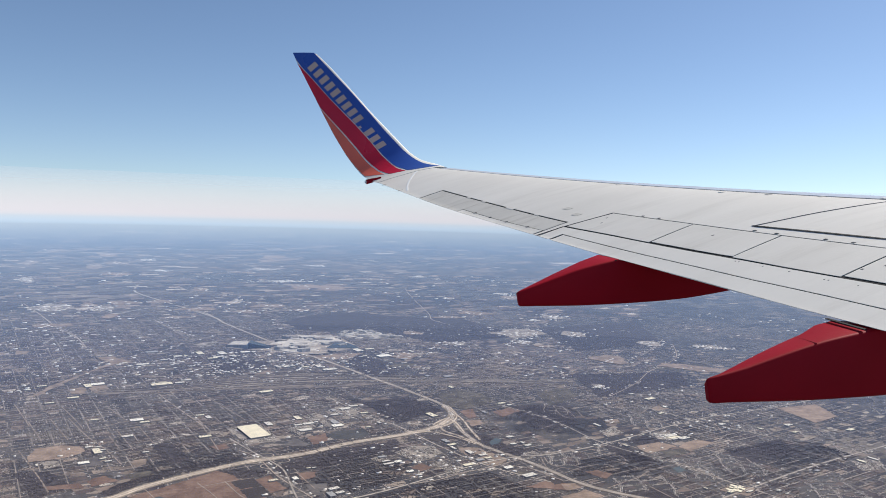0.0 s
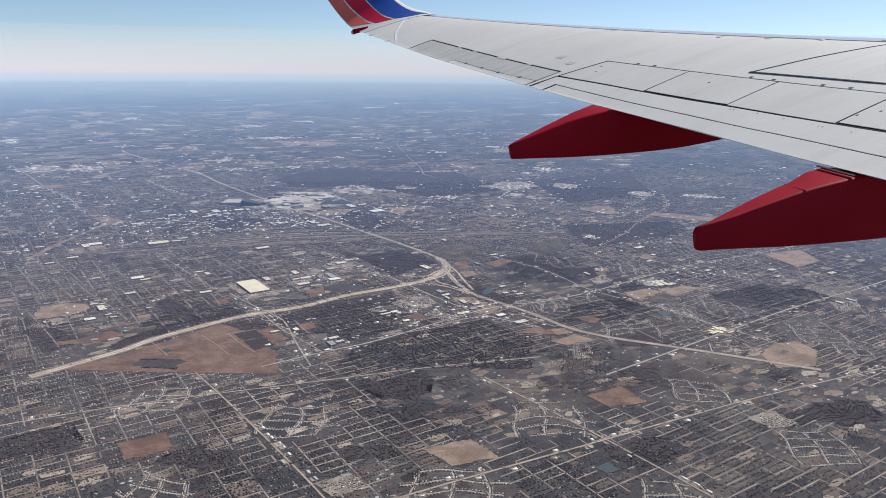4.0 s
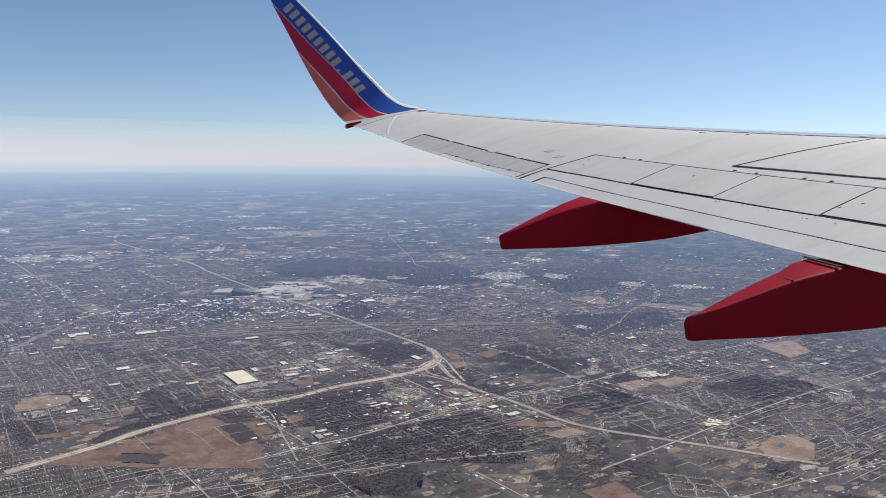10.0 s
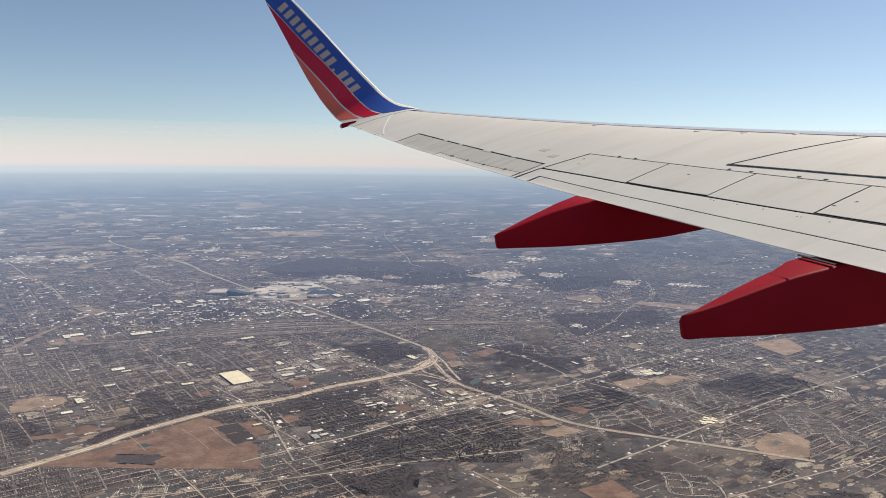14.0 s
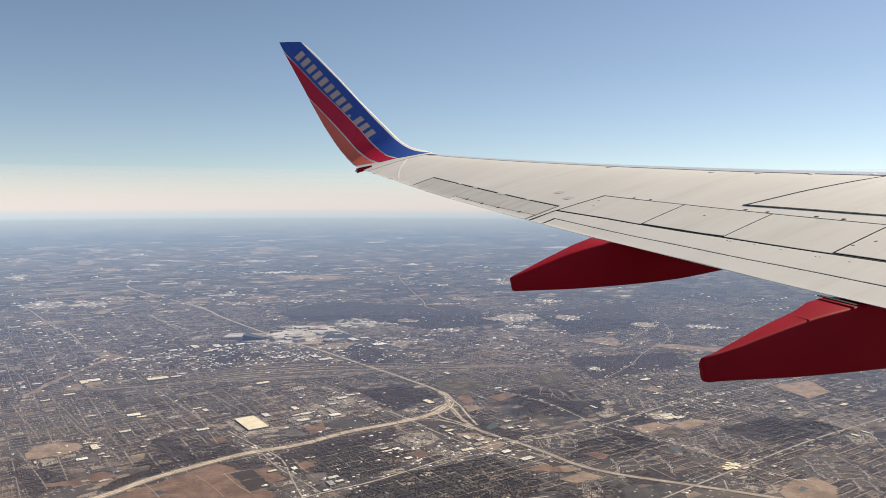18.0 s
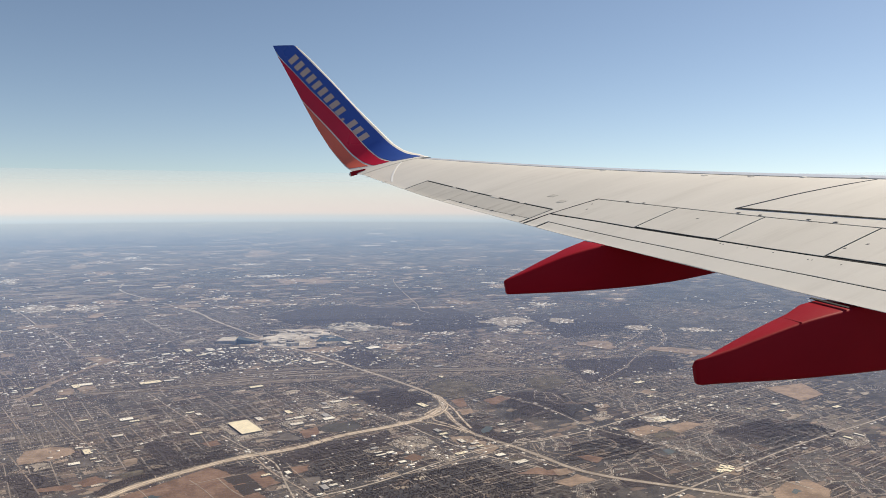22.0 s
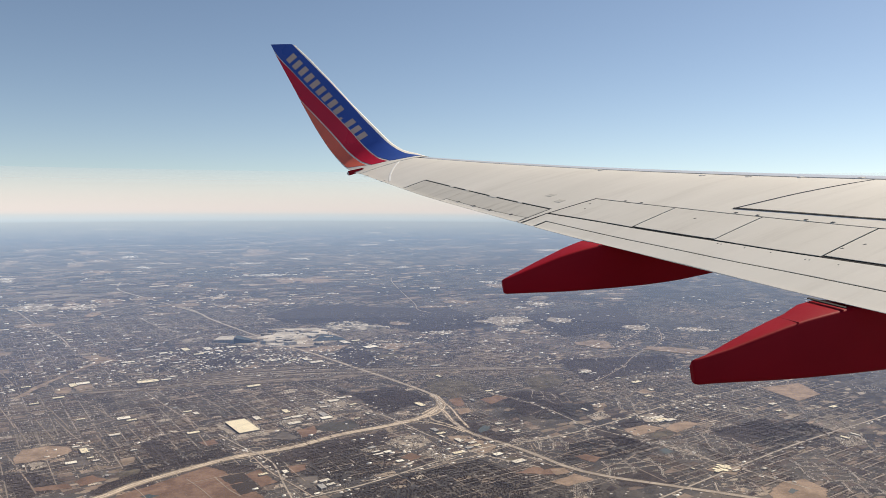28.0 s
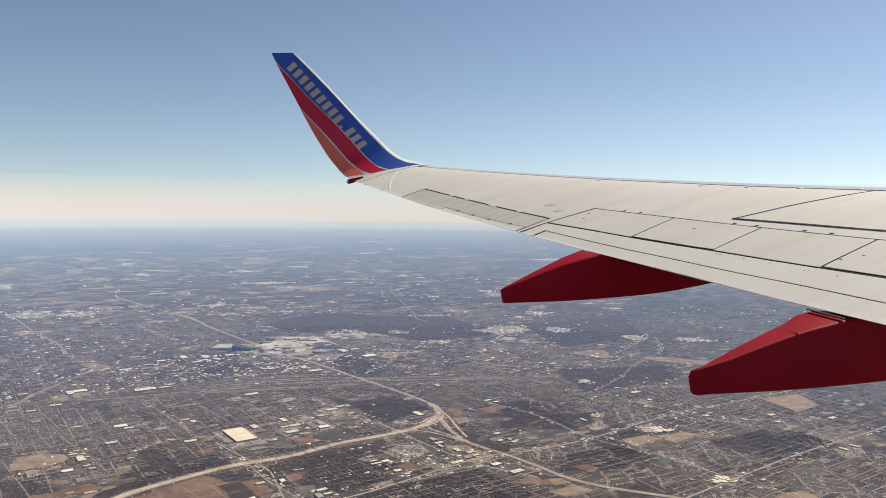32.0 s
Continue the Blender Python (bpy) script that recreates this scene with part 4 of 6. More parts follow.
patch("yard", [(-362, 650), (-359, 662), (-352, 647), (-357, 641)], LOT, "pale far yard", "yard")
patch("yard", [(-482, 827), (-444, 842), (-433, 824), (-468, 808)], EARTH, "far tan clearing", "yard")
patch("yard", [(-311, 531), (-313, 568), (-309, 599), (-307, 644), (-305, 676), (-300, 649), (-306, 613), (-308, 570), (-306, 534)], EARTH, "tan strip along the railway", "yard")
patch("yard", [(-253, 552), (-231, 563), (-209, 558), (-247, 547)], EARTH, "tan railway land", "yard")
patch("yard", [(-414, 684), (-399, 684), (-397, 672), (-406, 669)], EARTH, "far tan clearing", "yard")
patch("yard", [(-267, 745), (-250, 766), (-244, 746), (-253, 727)], LOT, "pale works yard", "yard")
patch("yard", [(-329, 667), (-319, 676), (-288, 653), (-301, 645)], EARTH, "tan ground among works", "yard")
patch("yard", [(-221, 590), (-201, 603), (-198, 595), (-211, 584)], LOT, "pale strip of works yard", "yard")
patch("field", [(-239, 404), (-243, 421), (-232, 428), (-220, 428), (-213, 420), (-216, 411), (-224, 404), (-235, 399)], TAN, "dry tan field among houses", "field")
patch("yard", [(-207, 408), (-201, 411), (-193, 399), (-200, 396)], BALLAST, "grey paved lot beside houses", "yard")
patch("yard", [(-229, 400), (-221, 403), (-214, 396), (-220, 390)], LOT, "pale lot beside the tan field", "yard")
patch("field", [(-174, 387), (-163, 394), (-161, 386), (-168, 381)], GOLF, "olive lawn by the highway", "field")
patch("field", [(-190, 374), (-185, 384), (-174, 377), (-184, 368)], BROWN, "brown scrub", "field")
patch("field", [(-207, 366), (-192, 372), (-187, 366), (-203, 362)], BROWN, "long brown scrub", "field")
patch("yard", [(-180, 408), (-174, 412), (-170, 403), (-174, 397)], EARTH, "tan vacant lots", "yard")
patch("field", [(119, 467), (136, 477), (146, 471), (137, 462), (125, 454), (120, 459)], TAN, "dry tan field", "field")
patch("field", [(147, 471), (163, 486), (173, 480), (160, 468), (152, 460), (147, 468)], TAN, "dry tan field beside a school", "field")
patch("field", [(133, 458), (147, 467), (150, 458), (135, 449)], GOLF, "olive playing field", "field")
patch("field", [(78, 417), (86, 421), (93, 415), (88, 407), (82, 411)], BROWN, "brown lawn with a pale path", "field")
patch("field", [(61, 396), (68, 399), (72, 392), (63, 387)], TAN, "tan field beside the grey highway", "field")
patch("field", [(59, 378), (74, 390), (82, 382), (67, 372)], TAN, "tan field beside the grey highway", "field")
patch("yard", [(111, 524), (120, 527), (120, 517), (112, 514)], EARTH, "small clearing", "yard")
patch("basin", [(52, 405), (60, 408), (64, 399), (57, 395)], DARK, "dark drained basin", "basin")
patch("pond", [(130, 428), (136, 432), (138, 425), (132, 421)], WATER, "small teal pond", "pond")
patch("yard", [(152, 559), (162, 570), (166, 560), (156, 553)], EARTH, "bare clearing", "yard")
patch("yard", [(100, 496), (113, 506), (118, 495), (104, 484)], LOT, "pale lot beside the main road", "yard")
patch("golf_course", [(69, 596), (95, 617), (103, 592), (90, 573), (74, 556)], GOLF, "far olive fairways", "golf course")
patch("golf_course", [(-11, 581), (5, 597), (24, 586), (33, 566), (11, 538), (-5, 545)], GOLF, "olive golf course with bare trees", "golf course")
patch("field", [(254, 574), (292, 589), (292, 556), (266, 536)], TAN, "wide dry tan field", "field")
patch("golf_course", [(130, 740), (164, 765), (182, 743), (154, 714)], GOLF, "far olive golf course", "golf course", 0.08, 9)
patch("golf_course", [(184, 702), (224, 728), (265, 747), (227, 702)], GOLF, "far olive golf course", "golf course", 0.08, 9)
patch("field", [(-501, 1845), (-473, 1964), (-398, 1895), (-465, 1763)], TAN, "far dry field", "field")
patch("field", [(-284, 1256), (-236, 1312), (-143, 1293), (-232, 1236)], TAN, "far dry field", "field")
patch("yard", [tuple(np.array((-126, 463)) + U * a + V * b) for a, b in ((-11, -19), (10, -18), (11, 20), (-12, 19))], LOT, "paved apron round the large warehouse", "yard")
patch("rail_land", RAIL, RAILBED, "grey-brown gravel ground of the rail yard", "rail yard", 0.1035)
patch("field", [(167, 363), (180, 379), (196, 384), (200, 371), (190, 350), (169, 346)], TAN, "tan field round a small pond", "field")
patch("pond", [(178, 367), (183, 372), (185, 369), (180, 365)], WATER, "small teal pond in a tan field", "pond")
patch("yard", [(247, 452), (270, 462), (262, 440), (246, 436)], LOT, "pale lot beside the main road", "yard")
patch("lake", [(-760, 660), (-1200, 560), (-2600, 700), (-3600, 1900), (-1900, 1500), (-1150, 1150)], LAKE, "turquoise lake with a pale shore", "lake", 0.1, 12)


def clearing(x, y, wide, deep, material, label, roofs=0):
    """A far clearing of uneven outline, with works roofs on it."""
    rnd = random.Random(int(x * 7 + y))
    out = np.array([x, y], float) / math.hypot(x, y)
    side = np.array([out[1], -out[0]])
    ring = []
    for k in range(11):
        a = 2 * math.pi * k / 11
        w = rnd.uniform(0.55, 1.15)
        ring.append(tuple(np.array([x, y]) + side * math.cos(a) * wide * w + out * math.sin(a) * deep * w))
    patch("yard" if material is LOT else "field", ring, material, label, "yard" if material is LOT else "field", 0.22 + 0.002 * len(FAR_WORKS), max(1.3, 0.07 * wide))
    FAR_WORKS.append((x, y, wide, deep, roofs))


FAR_WORKS = []
PALE_WORKS, TAN_GROUND, DRY_FIELD = "distant pale works yard with bright roofs", "distant tan clearing among bare woods", "distant dry pinkish field"
patch("field", [(-8, 262), (12, 270), (22, 256), (4, 250)], TAN, "dry tan field among houses", "field")
patch("field", [(66, 312), (84, 322), (92, 306), (74, 300)], BROWN, "brown ploughed field", "field")
patch("field", [(-128, 262), (-112, 272), (-106, 258), (-120, 250)], BROWN, "brown field among houses", "field")
patch("yard", [(-46, 236), (-34, 244), (-26, 234), (-38, 228)], LOT, "pale car park among houses", "yard")
patch("yard", [(132, 292), (146, 300), (152, 288), (140, 282)], LOT, "pale car park among houses", "yard")
patch("pond", [(-148, 356), (-144, 359), (-139, 357), (-142, 353)], WATER, "dark pond in a brown field", "pond")
patch("pond", [(58, 250), (64, 254), (67, 249), (61, 246)], WATER, "small dark pond", "pond")
clearing(-915, 1563, 25.3, 65.0, EARTH, TAN_GROUND, 5)
clearing(-1053, 1913, 36.9, 57.4, EARTH, TAN_GROUND, 5)
clearing(-874, 1826, 23.8, 42.4, TAN, DRY_FIELD, 2)
clearing(-745, 1613, 29.1, 39.5, EARTH, TAN_GROUND, 5)
clearing(-755, 1523, 20.0, 65.5, EARTH, TAN_GROUND, 5)
clearing(-643, 1391, 29.9, 29.4, TAN, DRY_FIELD, 2)
clearing(-481, 1946, 45.6, 71.6, TAN, DRY_FIELD, 2)
clearing(-584, 1872, 28.0, 29.4, EARTH, TAN_GROUND, 5)
clearing(-275, 1281, 17.4, 42.6, TAN, DRY_FIELD, 2)
clearing(-324, 1358, 50.4, 19.7, LOT, PALE_WORKS, 60)
clearing(-738, 1248, 14.3, 54.2, LOT, PALE_WORKS, 17)
clearing(-530, 950, 26.9, 38.3, LOT, PALE_WORKS, 32)
clearing(-497, 985, 13.2, 20.1, EARTH, TAN_GROUND, 5)
clearing(-465, 960, 19.3, 28.5, LOT, PALE_WORKS, 23)
clearing(-427, 901, 10.6, 18.7, TAN, DRY_FIELD, 2)
clearing(-464, 1017, 25.5, 21.0, EARTH, TAN_GROUND, 5)
clearing(-419, 1045, 26.3, 19.0, EARTH, TAN_GROUND, 5)
clearing(-464, 822, 16.5, 12.6, EARTH, TAN_GROUND, 5)
clearing(-344, 984, 31.6, 16.6, EARTH, TAN_GROUND, 5)
clearing(-282, 977, 19.9, 18.4, EARTH, TAN_GROUND, 5)
clearing(-727, 1715, 16.9, 44.0, LOT, PALE_WORKS, 20)
clearing(-604, 1484, 17.2, 21.9, LOT, PALE_WORKS, 20)
clearing(-420, 1203, 16.1, 31.8, EARTH, TAN_GROUND, 5)
clearing(-417, 1588, 29.3, 24.0, LOT, PALE_WORKS, 35)
clearing(-321, 1079, 9.1, 16.8, LOT, PALE_WORKS, 10)
clearing(-266, 1038, 26.4, 23.2, EARTH, TAN_GROUND, 5)
clearing(-349, 910, 18.4, 12.3, EARTH, TAN_GROUND, 5)
clearing(-259, 1290, 21.9, 43.1, TAN, DRY_FIELD, 2)
clearing(-213, 1331, 24.9, 14.5, TAN, DRY_FIELD, 2)
clearing(-191, 1056, 12.6, 9.2, EARTH, TAN_GROUND, 5)
clearing(-162, 1108, 9.5, 8.6, EARTH, TAN_GROUND, 5)
clearing(-329, 1713, 20.3, 27.4, LOT, PALE_WORKS, 24)
clearing(-76, 1528, 13.1, 21.5, LOT, PALE_WORKS, 15)
clearing(-53, 2050, 42.4, 33.7, EARTH, TAN_GROUND, 5)
clearing(23, 1033, 32.1, 19.8, EARTH, TAN_GROUND, 5)
clearing(-5, 984, 25.5, 11.2, EARTH, TAN_GROUND, 5)
clearing(95, 1228, 21.3, 27.9, EARTH, TAN_GROUND, 5)
clearing(81, 1274, 17.7, 13.1, LOT, PALE_WORKS, 21)
clearing(135, 1017, 21.2, 21.7, LOT, PALE_WORKS, 25)
clearing(76, 879, 35.1, 39.7, LOT, PALE_WORKS, 42)
clearing(145, 883, 16.9, 23.9, LOT, PALE_WORKS, 20)
clearing(2, 797, 15.2, 10.4, LOT, PALE_WORKS, 18)
clearing(-48, 722, 15.0, 18.3, EARTH, TAN_GROUND, 5)
clearing(-10, 1186, 10.2, 13.0, LOT, PALE_WORKS, 12)
clearing(-48, 855, 13.2, 13.6, EARTH, TAN_GROUND, 5)
clearing(105, 980, 8.5, 6.7, LOT, PALE_WORKS, 10)
clearing(-209, 1005, 15.4, 11.9, EARTH, TAN_GROUND, 5)
clearing(-167, 1452, 29.7, 17.1, EARTH, TAN_GROUND, 5)
clearing(-120, 1621, 27.7, 18.1, EARTH, TAN_GROUND, 5)
clearing(101, 799, 13.9, 9.0, EARTH, TAN_GROUND, 5)
clearing(77, 821, 11.4, 12.6, LOT, PALE_WORKS, 13)
clearing(61, 2116, 44.1, 30.8, EARTH, TAN_GROUND, 5)
clearing(-162, 2410, 12.4, 26.6, LOT, PALE_WORKS, 14)
clearing(158, 739, 21.3, 21.4, EARTH, TAN_GROUND, 5)
clearing(229, 713, 35.8, 15.0, EARTH, TAN_GROUND, 5)
clearing(224, 841, 14.6, 20.5, LOT, PALE_WORKS, 17)
clearing(290, 827, 25.6, 12.9, LOT, PALE_WORKS, 30)
clearing(125, 624, 7.2, 7.1, LOT, PALE_WORKS, 8)
clearing(142, 491, 10.4, 9.8, LOT, PALE_WORKS, 12)
clearing(114, 519, 6.0, 5.0, EARTH, TAN_GROUND, 5)


def inside(pts, poly):
    x, y = pts[:, 0], pts[:, 1]
    res = np.zeros(len(pts), bool)
    for (x0, y0), (x1, y1) in zip(poly, np.roll(poly, -1, 0)):
        cross = ((y0 > y) != (y1 > y)) & (x < (x1 - x0) * (y - y0) / (y1 - y0 + 1e-9) + x0)
        res ^= cross
    return res


for poly in [p for p, ob in zip(PATCHES, NAMES) if ob.startswith("golf")]:
    GREENS.append(poly)
PATCHES = [p for p, ob in zip(PATCHES, NAMES) if not ob.startswith("golf")]
# dark leafless woods
WOOD_FLOOR = soil("wood_floor", (0.034, 0.031, 0.036), (0.070, 0.060, 0.060), 0.12, spots=(0.125, 0.102, 0.088))


def wood(pts):
    ob = patch("wood", pts, WOOD_FLOOR, "dark patch of leafless woodland", "wood", 0.0605 + 0.0003 * len(WOODS), 3.5)
    WOODS.append(PATCHES.pop())
    return ob


wood([(-218, 902), (-108, 979), (13, 972), (78, 859), (-14, 794), (-96, 868), (-159, 846)])
wood([(42, 550), (92, 568), (86, 507), (57, 493)])
wood([(-161, 387), (-143, 407), (-121, 424), (-124, 415), (-141, 399)])
wood([(174, 466), (222, 492), (224, 462), (178, 440)])
wood([(-154, 1226), (-56, 1160), (-19, 1066), (-114, 1031)])
wood([(105, 922), (245, 1002), (241, 850), (131, 776)])
wood([(108, 667), (213, 691), (207, 638), (118, 586)])
wood([(11, 483), (27, 477), (36, 458), (47, 453), (42, 439), (30, 446), (19, 462)])
wood([(-128, 397), (-116, 402), (-99, 398), (-106, 389), (-117, 386)])
wood([(-98, 409), (-95, 419), (-87, 404), (-86, 394), (-94, 395)])
wood([(-95, 409), (-80, 432), (-33, 462), (-31, 434), (-51, 433), (-68, 410), (-74, 398), (-86, 404)])
wood([(115, 476), (132, 489), (138, 479), (122, 469)])
wood([(-66, 546), (-35, 569), (-5, 532), (-21, 517), (-36, 496)])
wood([(-100, 682), (-94, 721), (-72, 700), (-45, 660), (-56, 627), (-81, 644)])
wood([(-211, 903), (-191, 965), (-131, 1003), (-46, 958), (-42, 872), (-102, 882), (-147, 853), (-179, 851)])
wood([(96, 470), (112, 468), (125, 438), (113, 434), (102, 448)])
wood([(-214, 653), (-202, 684), (-168, 674), (-175, 647), (-195, 625)])
wood([(93, 386), (116, 398), (124, 377), (97, 371)])
wood([(-175, 360), (-173, 372), (-163, 381), (-149, 396), (-149, 389), (-162, 377), (-168, 357)])
wood([(-178, 432), (-173, 441), (-150, 417), (-154, 405), (-170, 416)])
for wx, wy, wr in ((-20, 318, 14), (80, 262, 12), (-90, 252, 13), (28, 212, 12), (-160, 262, 14), (180, 300, 15), (-30, 258, 9), (120, 222, 13), (-140, 340, 10), (190, 236, 14)):
    wood([(wx + wr * math.cos(a) * (1.2 + 0.4 * math.sin(3 * a + wx)), wy + wr * math.sin(a) * (0.8 + 0.3 * math.cos(2 * a + wy))) for a in span(0, 2 * math.pi, 9)[:-1]])
wood([(-234, 383), (-219, 387), (-194, 369), (-202, 348)])


# quarry: stepped pit with pale terraces
def quarry():
    q = tagged(new("quarry"), "pale stone quarry with stepped terraces and a dark pit", "quarry", kind="structure")
    outline = [(-228, 733), (-205, 729), (-156, 715), (-131, 719), (-109, 744), (-100, 764), (-130, 817), (-177, 820), (-197, 774), (-233, 767)]
    heaps = [(-134, 829), (-125, 856), (-104, 862), (-87, 846), (-58, 835), (-61, 818), (-97, 805), (-124, 815)]
    PATCHES.extend([np.array(outline, float), np.array(heaps, float)])
    rnd = random.Random(4)

    def slab(name, pts, heights, material, label="", z0=-0.05, wobble=1.2):
        """A terrace with a fluted cliff round it."""
        ring, hs = [], []
        for i, a in enumerate(pts):
            b = pts[(i + 1) % len(pts)]
            k = max(2, int(math.dist(a, b) / 1.6))
            for j in range(k):
                f = j / k
                w = rnd.uniform(-wobble, wobble) * 0.5
                ring.append((a[0] + (b[0] - a[0]) * f + w, a[1] + (b[1] - a[1]) * f + w))
                hs.append(heights[i] + (heights[(i + 1) % len(pts)] - heights[i]) * f + rnd.uniform(-0.1, 0.1))
        bm = bmesh.new()
        hi = [bm.verts.new((x, y, h)) for (x, y), h in zip(ring, hs)]
        lo = [bm.verts.new((x + rnd.uniform(-0.3, 0.3), y - 0.35, z0)) for x, y in ring]
        for i in range(len(hi)):
            k = (i + 1) % len(hi)
            bm.faces.new((hi[i], hi[k], lo[k], lo[i]))
        bm.faces.new(hi)
        bmesh.ops.triangulate(bm, faces=[f for f in bm.faces if len(f.verts) > 4])
        part(name, bm, material, q, label)

    slab("quarry_floor", outline, [0.12] * 10, LOT, "grey quarry floor")
    slab("terrace", [(-190, 754), (-175, 783), (-159, 784), (-140, 767), (-149, 751), (-166, 741), (-182, 745)], [1.9] * 7, TERRACE)
    slab("terrace", [(-173, 803), (-135, 811), (-118, 779), (-140, 768), (-159, 785)], [2.1] * 5, TERRACE)
    slab("terrace", [(-179, 730), (-158, 741), (-136, 747), (-141, 730), (-158, 720)], [0.7] * 5, TERRACE)
    slab("terrace", [(-170, 756), (-160, 772), (-150, 770), (-152, 757), (-162, 750)], [2.8] * 5, TERRACE)
    slab("terrace", [(-152, 787), (-142, 800), (-130, 797), (-130, 782)], [3.1] * 4, TERRACE)
    slab("pale_face", [(-229, 737), (-207, 735), (-215, 758), (-229, 759)], [2.2, 3.4, 3.0, 2.0], TERRACE)
    # both pit walls have their shade painted in, unlike the pale terraces
    slab("pit_wall", [(-206, 731), (-185, 739), (-189, 749), (-208, 748)], [6.0, 0.6, 0.6, 5.6], PIT_SHADE, "pit wall with its shade painted dark blue-grey", -0.1, 0.2)
    slab("pit_wall", [(-130, 748), (-97, 753), (-102, 764), (-116, 776), (-126, 768)], [0.4, 0.3, 0.5, 1.6, 1.6], PIT_SHADE, "pit wall with its shade painted dark blue-grey", -0.1, 0.4)
    for k in range(22):
        x, y = rnd.uniform(-196, -116), rnd.uniform(726, 806)
        if inside(np.array([[x, y]]), np.array(outline, float))[0]:
            lx, ly = rnd.uniform(3, 9), rnd.uniform(2, 5)
            slab("ledge", [tuple(np.array([x, y]) + U * a * lx + V * b * ly) for a, b in ((-1, -0.7), (0.2, -1), (1, -0.2), (0.7, 1), (-0.6, 0.8))], [rnd.uniform(0.6, 3.6)] * 5, (TERRACE, LOT, TERRACE)[k % 3])
    poly = np.array(heaps, float)
    lo_c, hi_c = poly.min(0), poly.max(0)
    made = 0
    while made < 46:
        c = np.array([rnd.uniform(lo_c[0], hi_c[0]), rnd.uniform(lo_c[1], hi_c[1])])
        if not inside(c[None], poly)[0]:
            continue
        made += 1
        bm = bmesh.new()
        a0, lx, ly, h = rnd.uniform(0, 6.28), rnd.uniform(3, 9), rnd.uniform(2, 5), rnd.uniform(0.4, 2.0)
        pts = []
        for k in range(12):
            a = a0 + k * math.pi / 6
            w = rnd.uniform(0.65, 1.15)
            pts.append(c + U * math.cos(a) * lx * w + V * math.sin(a) * ly * w)
        hi = [bm.verts.new(c_xyz) for c_xyz in [(*(c + (p - c) * 0.6), h + rnd.uniform(-0.15, 0.15)) for p in pts]]
        lo = [bm.verts.new((p[0], p[1], -0.05)) for p in pts]
        peak = bm.verts.new((c[0], c[1], h * rnd.uniform(0.9, 1.4)))
        for i in range(12):
            k = (i + 1) % 12
            bm.faces.new((hi[i], hi[k], lo[k], lo[i]))
            bm.faces.new((hi[i], hi[k], peak))
        part("spoil_heap", bm, (TERRACE, TERRACE, TERRACE, YARD)[made % 4], q)


quarry()

# ---- buildings ----
ROOF_PALE = plain("pale_roof", (0.66, 0.61, 0.52), 0.7, 0.12, 0.15)
ROOF_WHITE = plain("white_roof", (0.80, 0.75, 0.64), 0.6, 0.06, 0.15)
ROOF_CREAM = plain("cream_roof", (0.74, 0.66, 0.48), 0.7, 0.1, 0.15)
ROOF_GREY = plain("grey_roof", (0.36, 0.35, 0.335), 0.8, 0.2, 0.2)
WALL_GREY = plain("wall_panels", (0.22, 0.22, 0.215), 0.8, 0.2, 0.4)
DOCK_DARK = plain("dock_doors", (0.05, 0.055, 0.05), 0.7)


def block(bm, x, y, z0, lx, ly, h):
    vs = [bm.verts.new((x + a * lx / 2, y + b * ly / 2, z)) for z in (z0, z0 + h) for a, b in ((-1, -1), (1, -1), (1, 1), (-1, 1))]
    bm.faces.new(vs[3::-1])
    bm.faces.new(vs[4:])
    for i in range(4):
        bm.faces.new((vs[i], vs[(i + 1) % 4], vs[4 + (i + 1) % 4], vs[4 + i]))


def hall(lx, ly, h, roof, label, units=3):
    top = tagged(new("warehouse"), label, "warehouse", "works halls")
    bm = bmesh.new()
    block(bm, 0, 0, -0.05, lx, ly, h)
    part("body", bm, WALL_GREY, top)
    bm = bmesh.new()
    block(bm, 0, 0, h - 0.05, lx * 1.01, ly * 1.01, 0.12)
    part("roof", bm, roof, top)
    for k in range(units):
        bm = bmesh.new()
        block(bm, lx * (-0.32 + 0.3 * k), ly * (0.15 if k % 2 else -0.2), h + 0.07, 0.3, 0.3, 0.16)
        part("roof_unit", bm, ROOF_GREY, top)
    return top


def at(x, y, turn=0.0, z=0.1):
    return Matrix.Translation((x, y, z)) @ Matrix.Rotation(math.pi / 2 - GRID + turn, 4, "Z")


# the large white warehouse, with its row of docks
big = tagged(new("distribution_warehouse"), "large white flat-roofed warehouse with dark dock doors", "warehouse")
bm = bmesh.new()
block(bm, 0, 0, -0.05, 13, 27, 1.0)
part("body", bm, WALL_GREY, big)
bm = bmesh.new()
block(bm, 0, 0, 0.95, 13.2, 27.2, 0.12)
part("roof", bm, ROOF_CREAM, big)
for k in range(12):
    bm = bmesh.new()
    block(bm, -6.65, -11.5 + 2.1 * k, 0.0, 0.5, 1.3, 0.8)
    part("dock_door", bm, DOCK_DARK, big)
big.matrix_world = at(-127, 466, 0.02, 0.12)

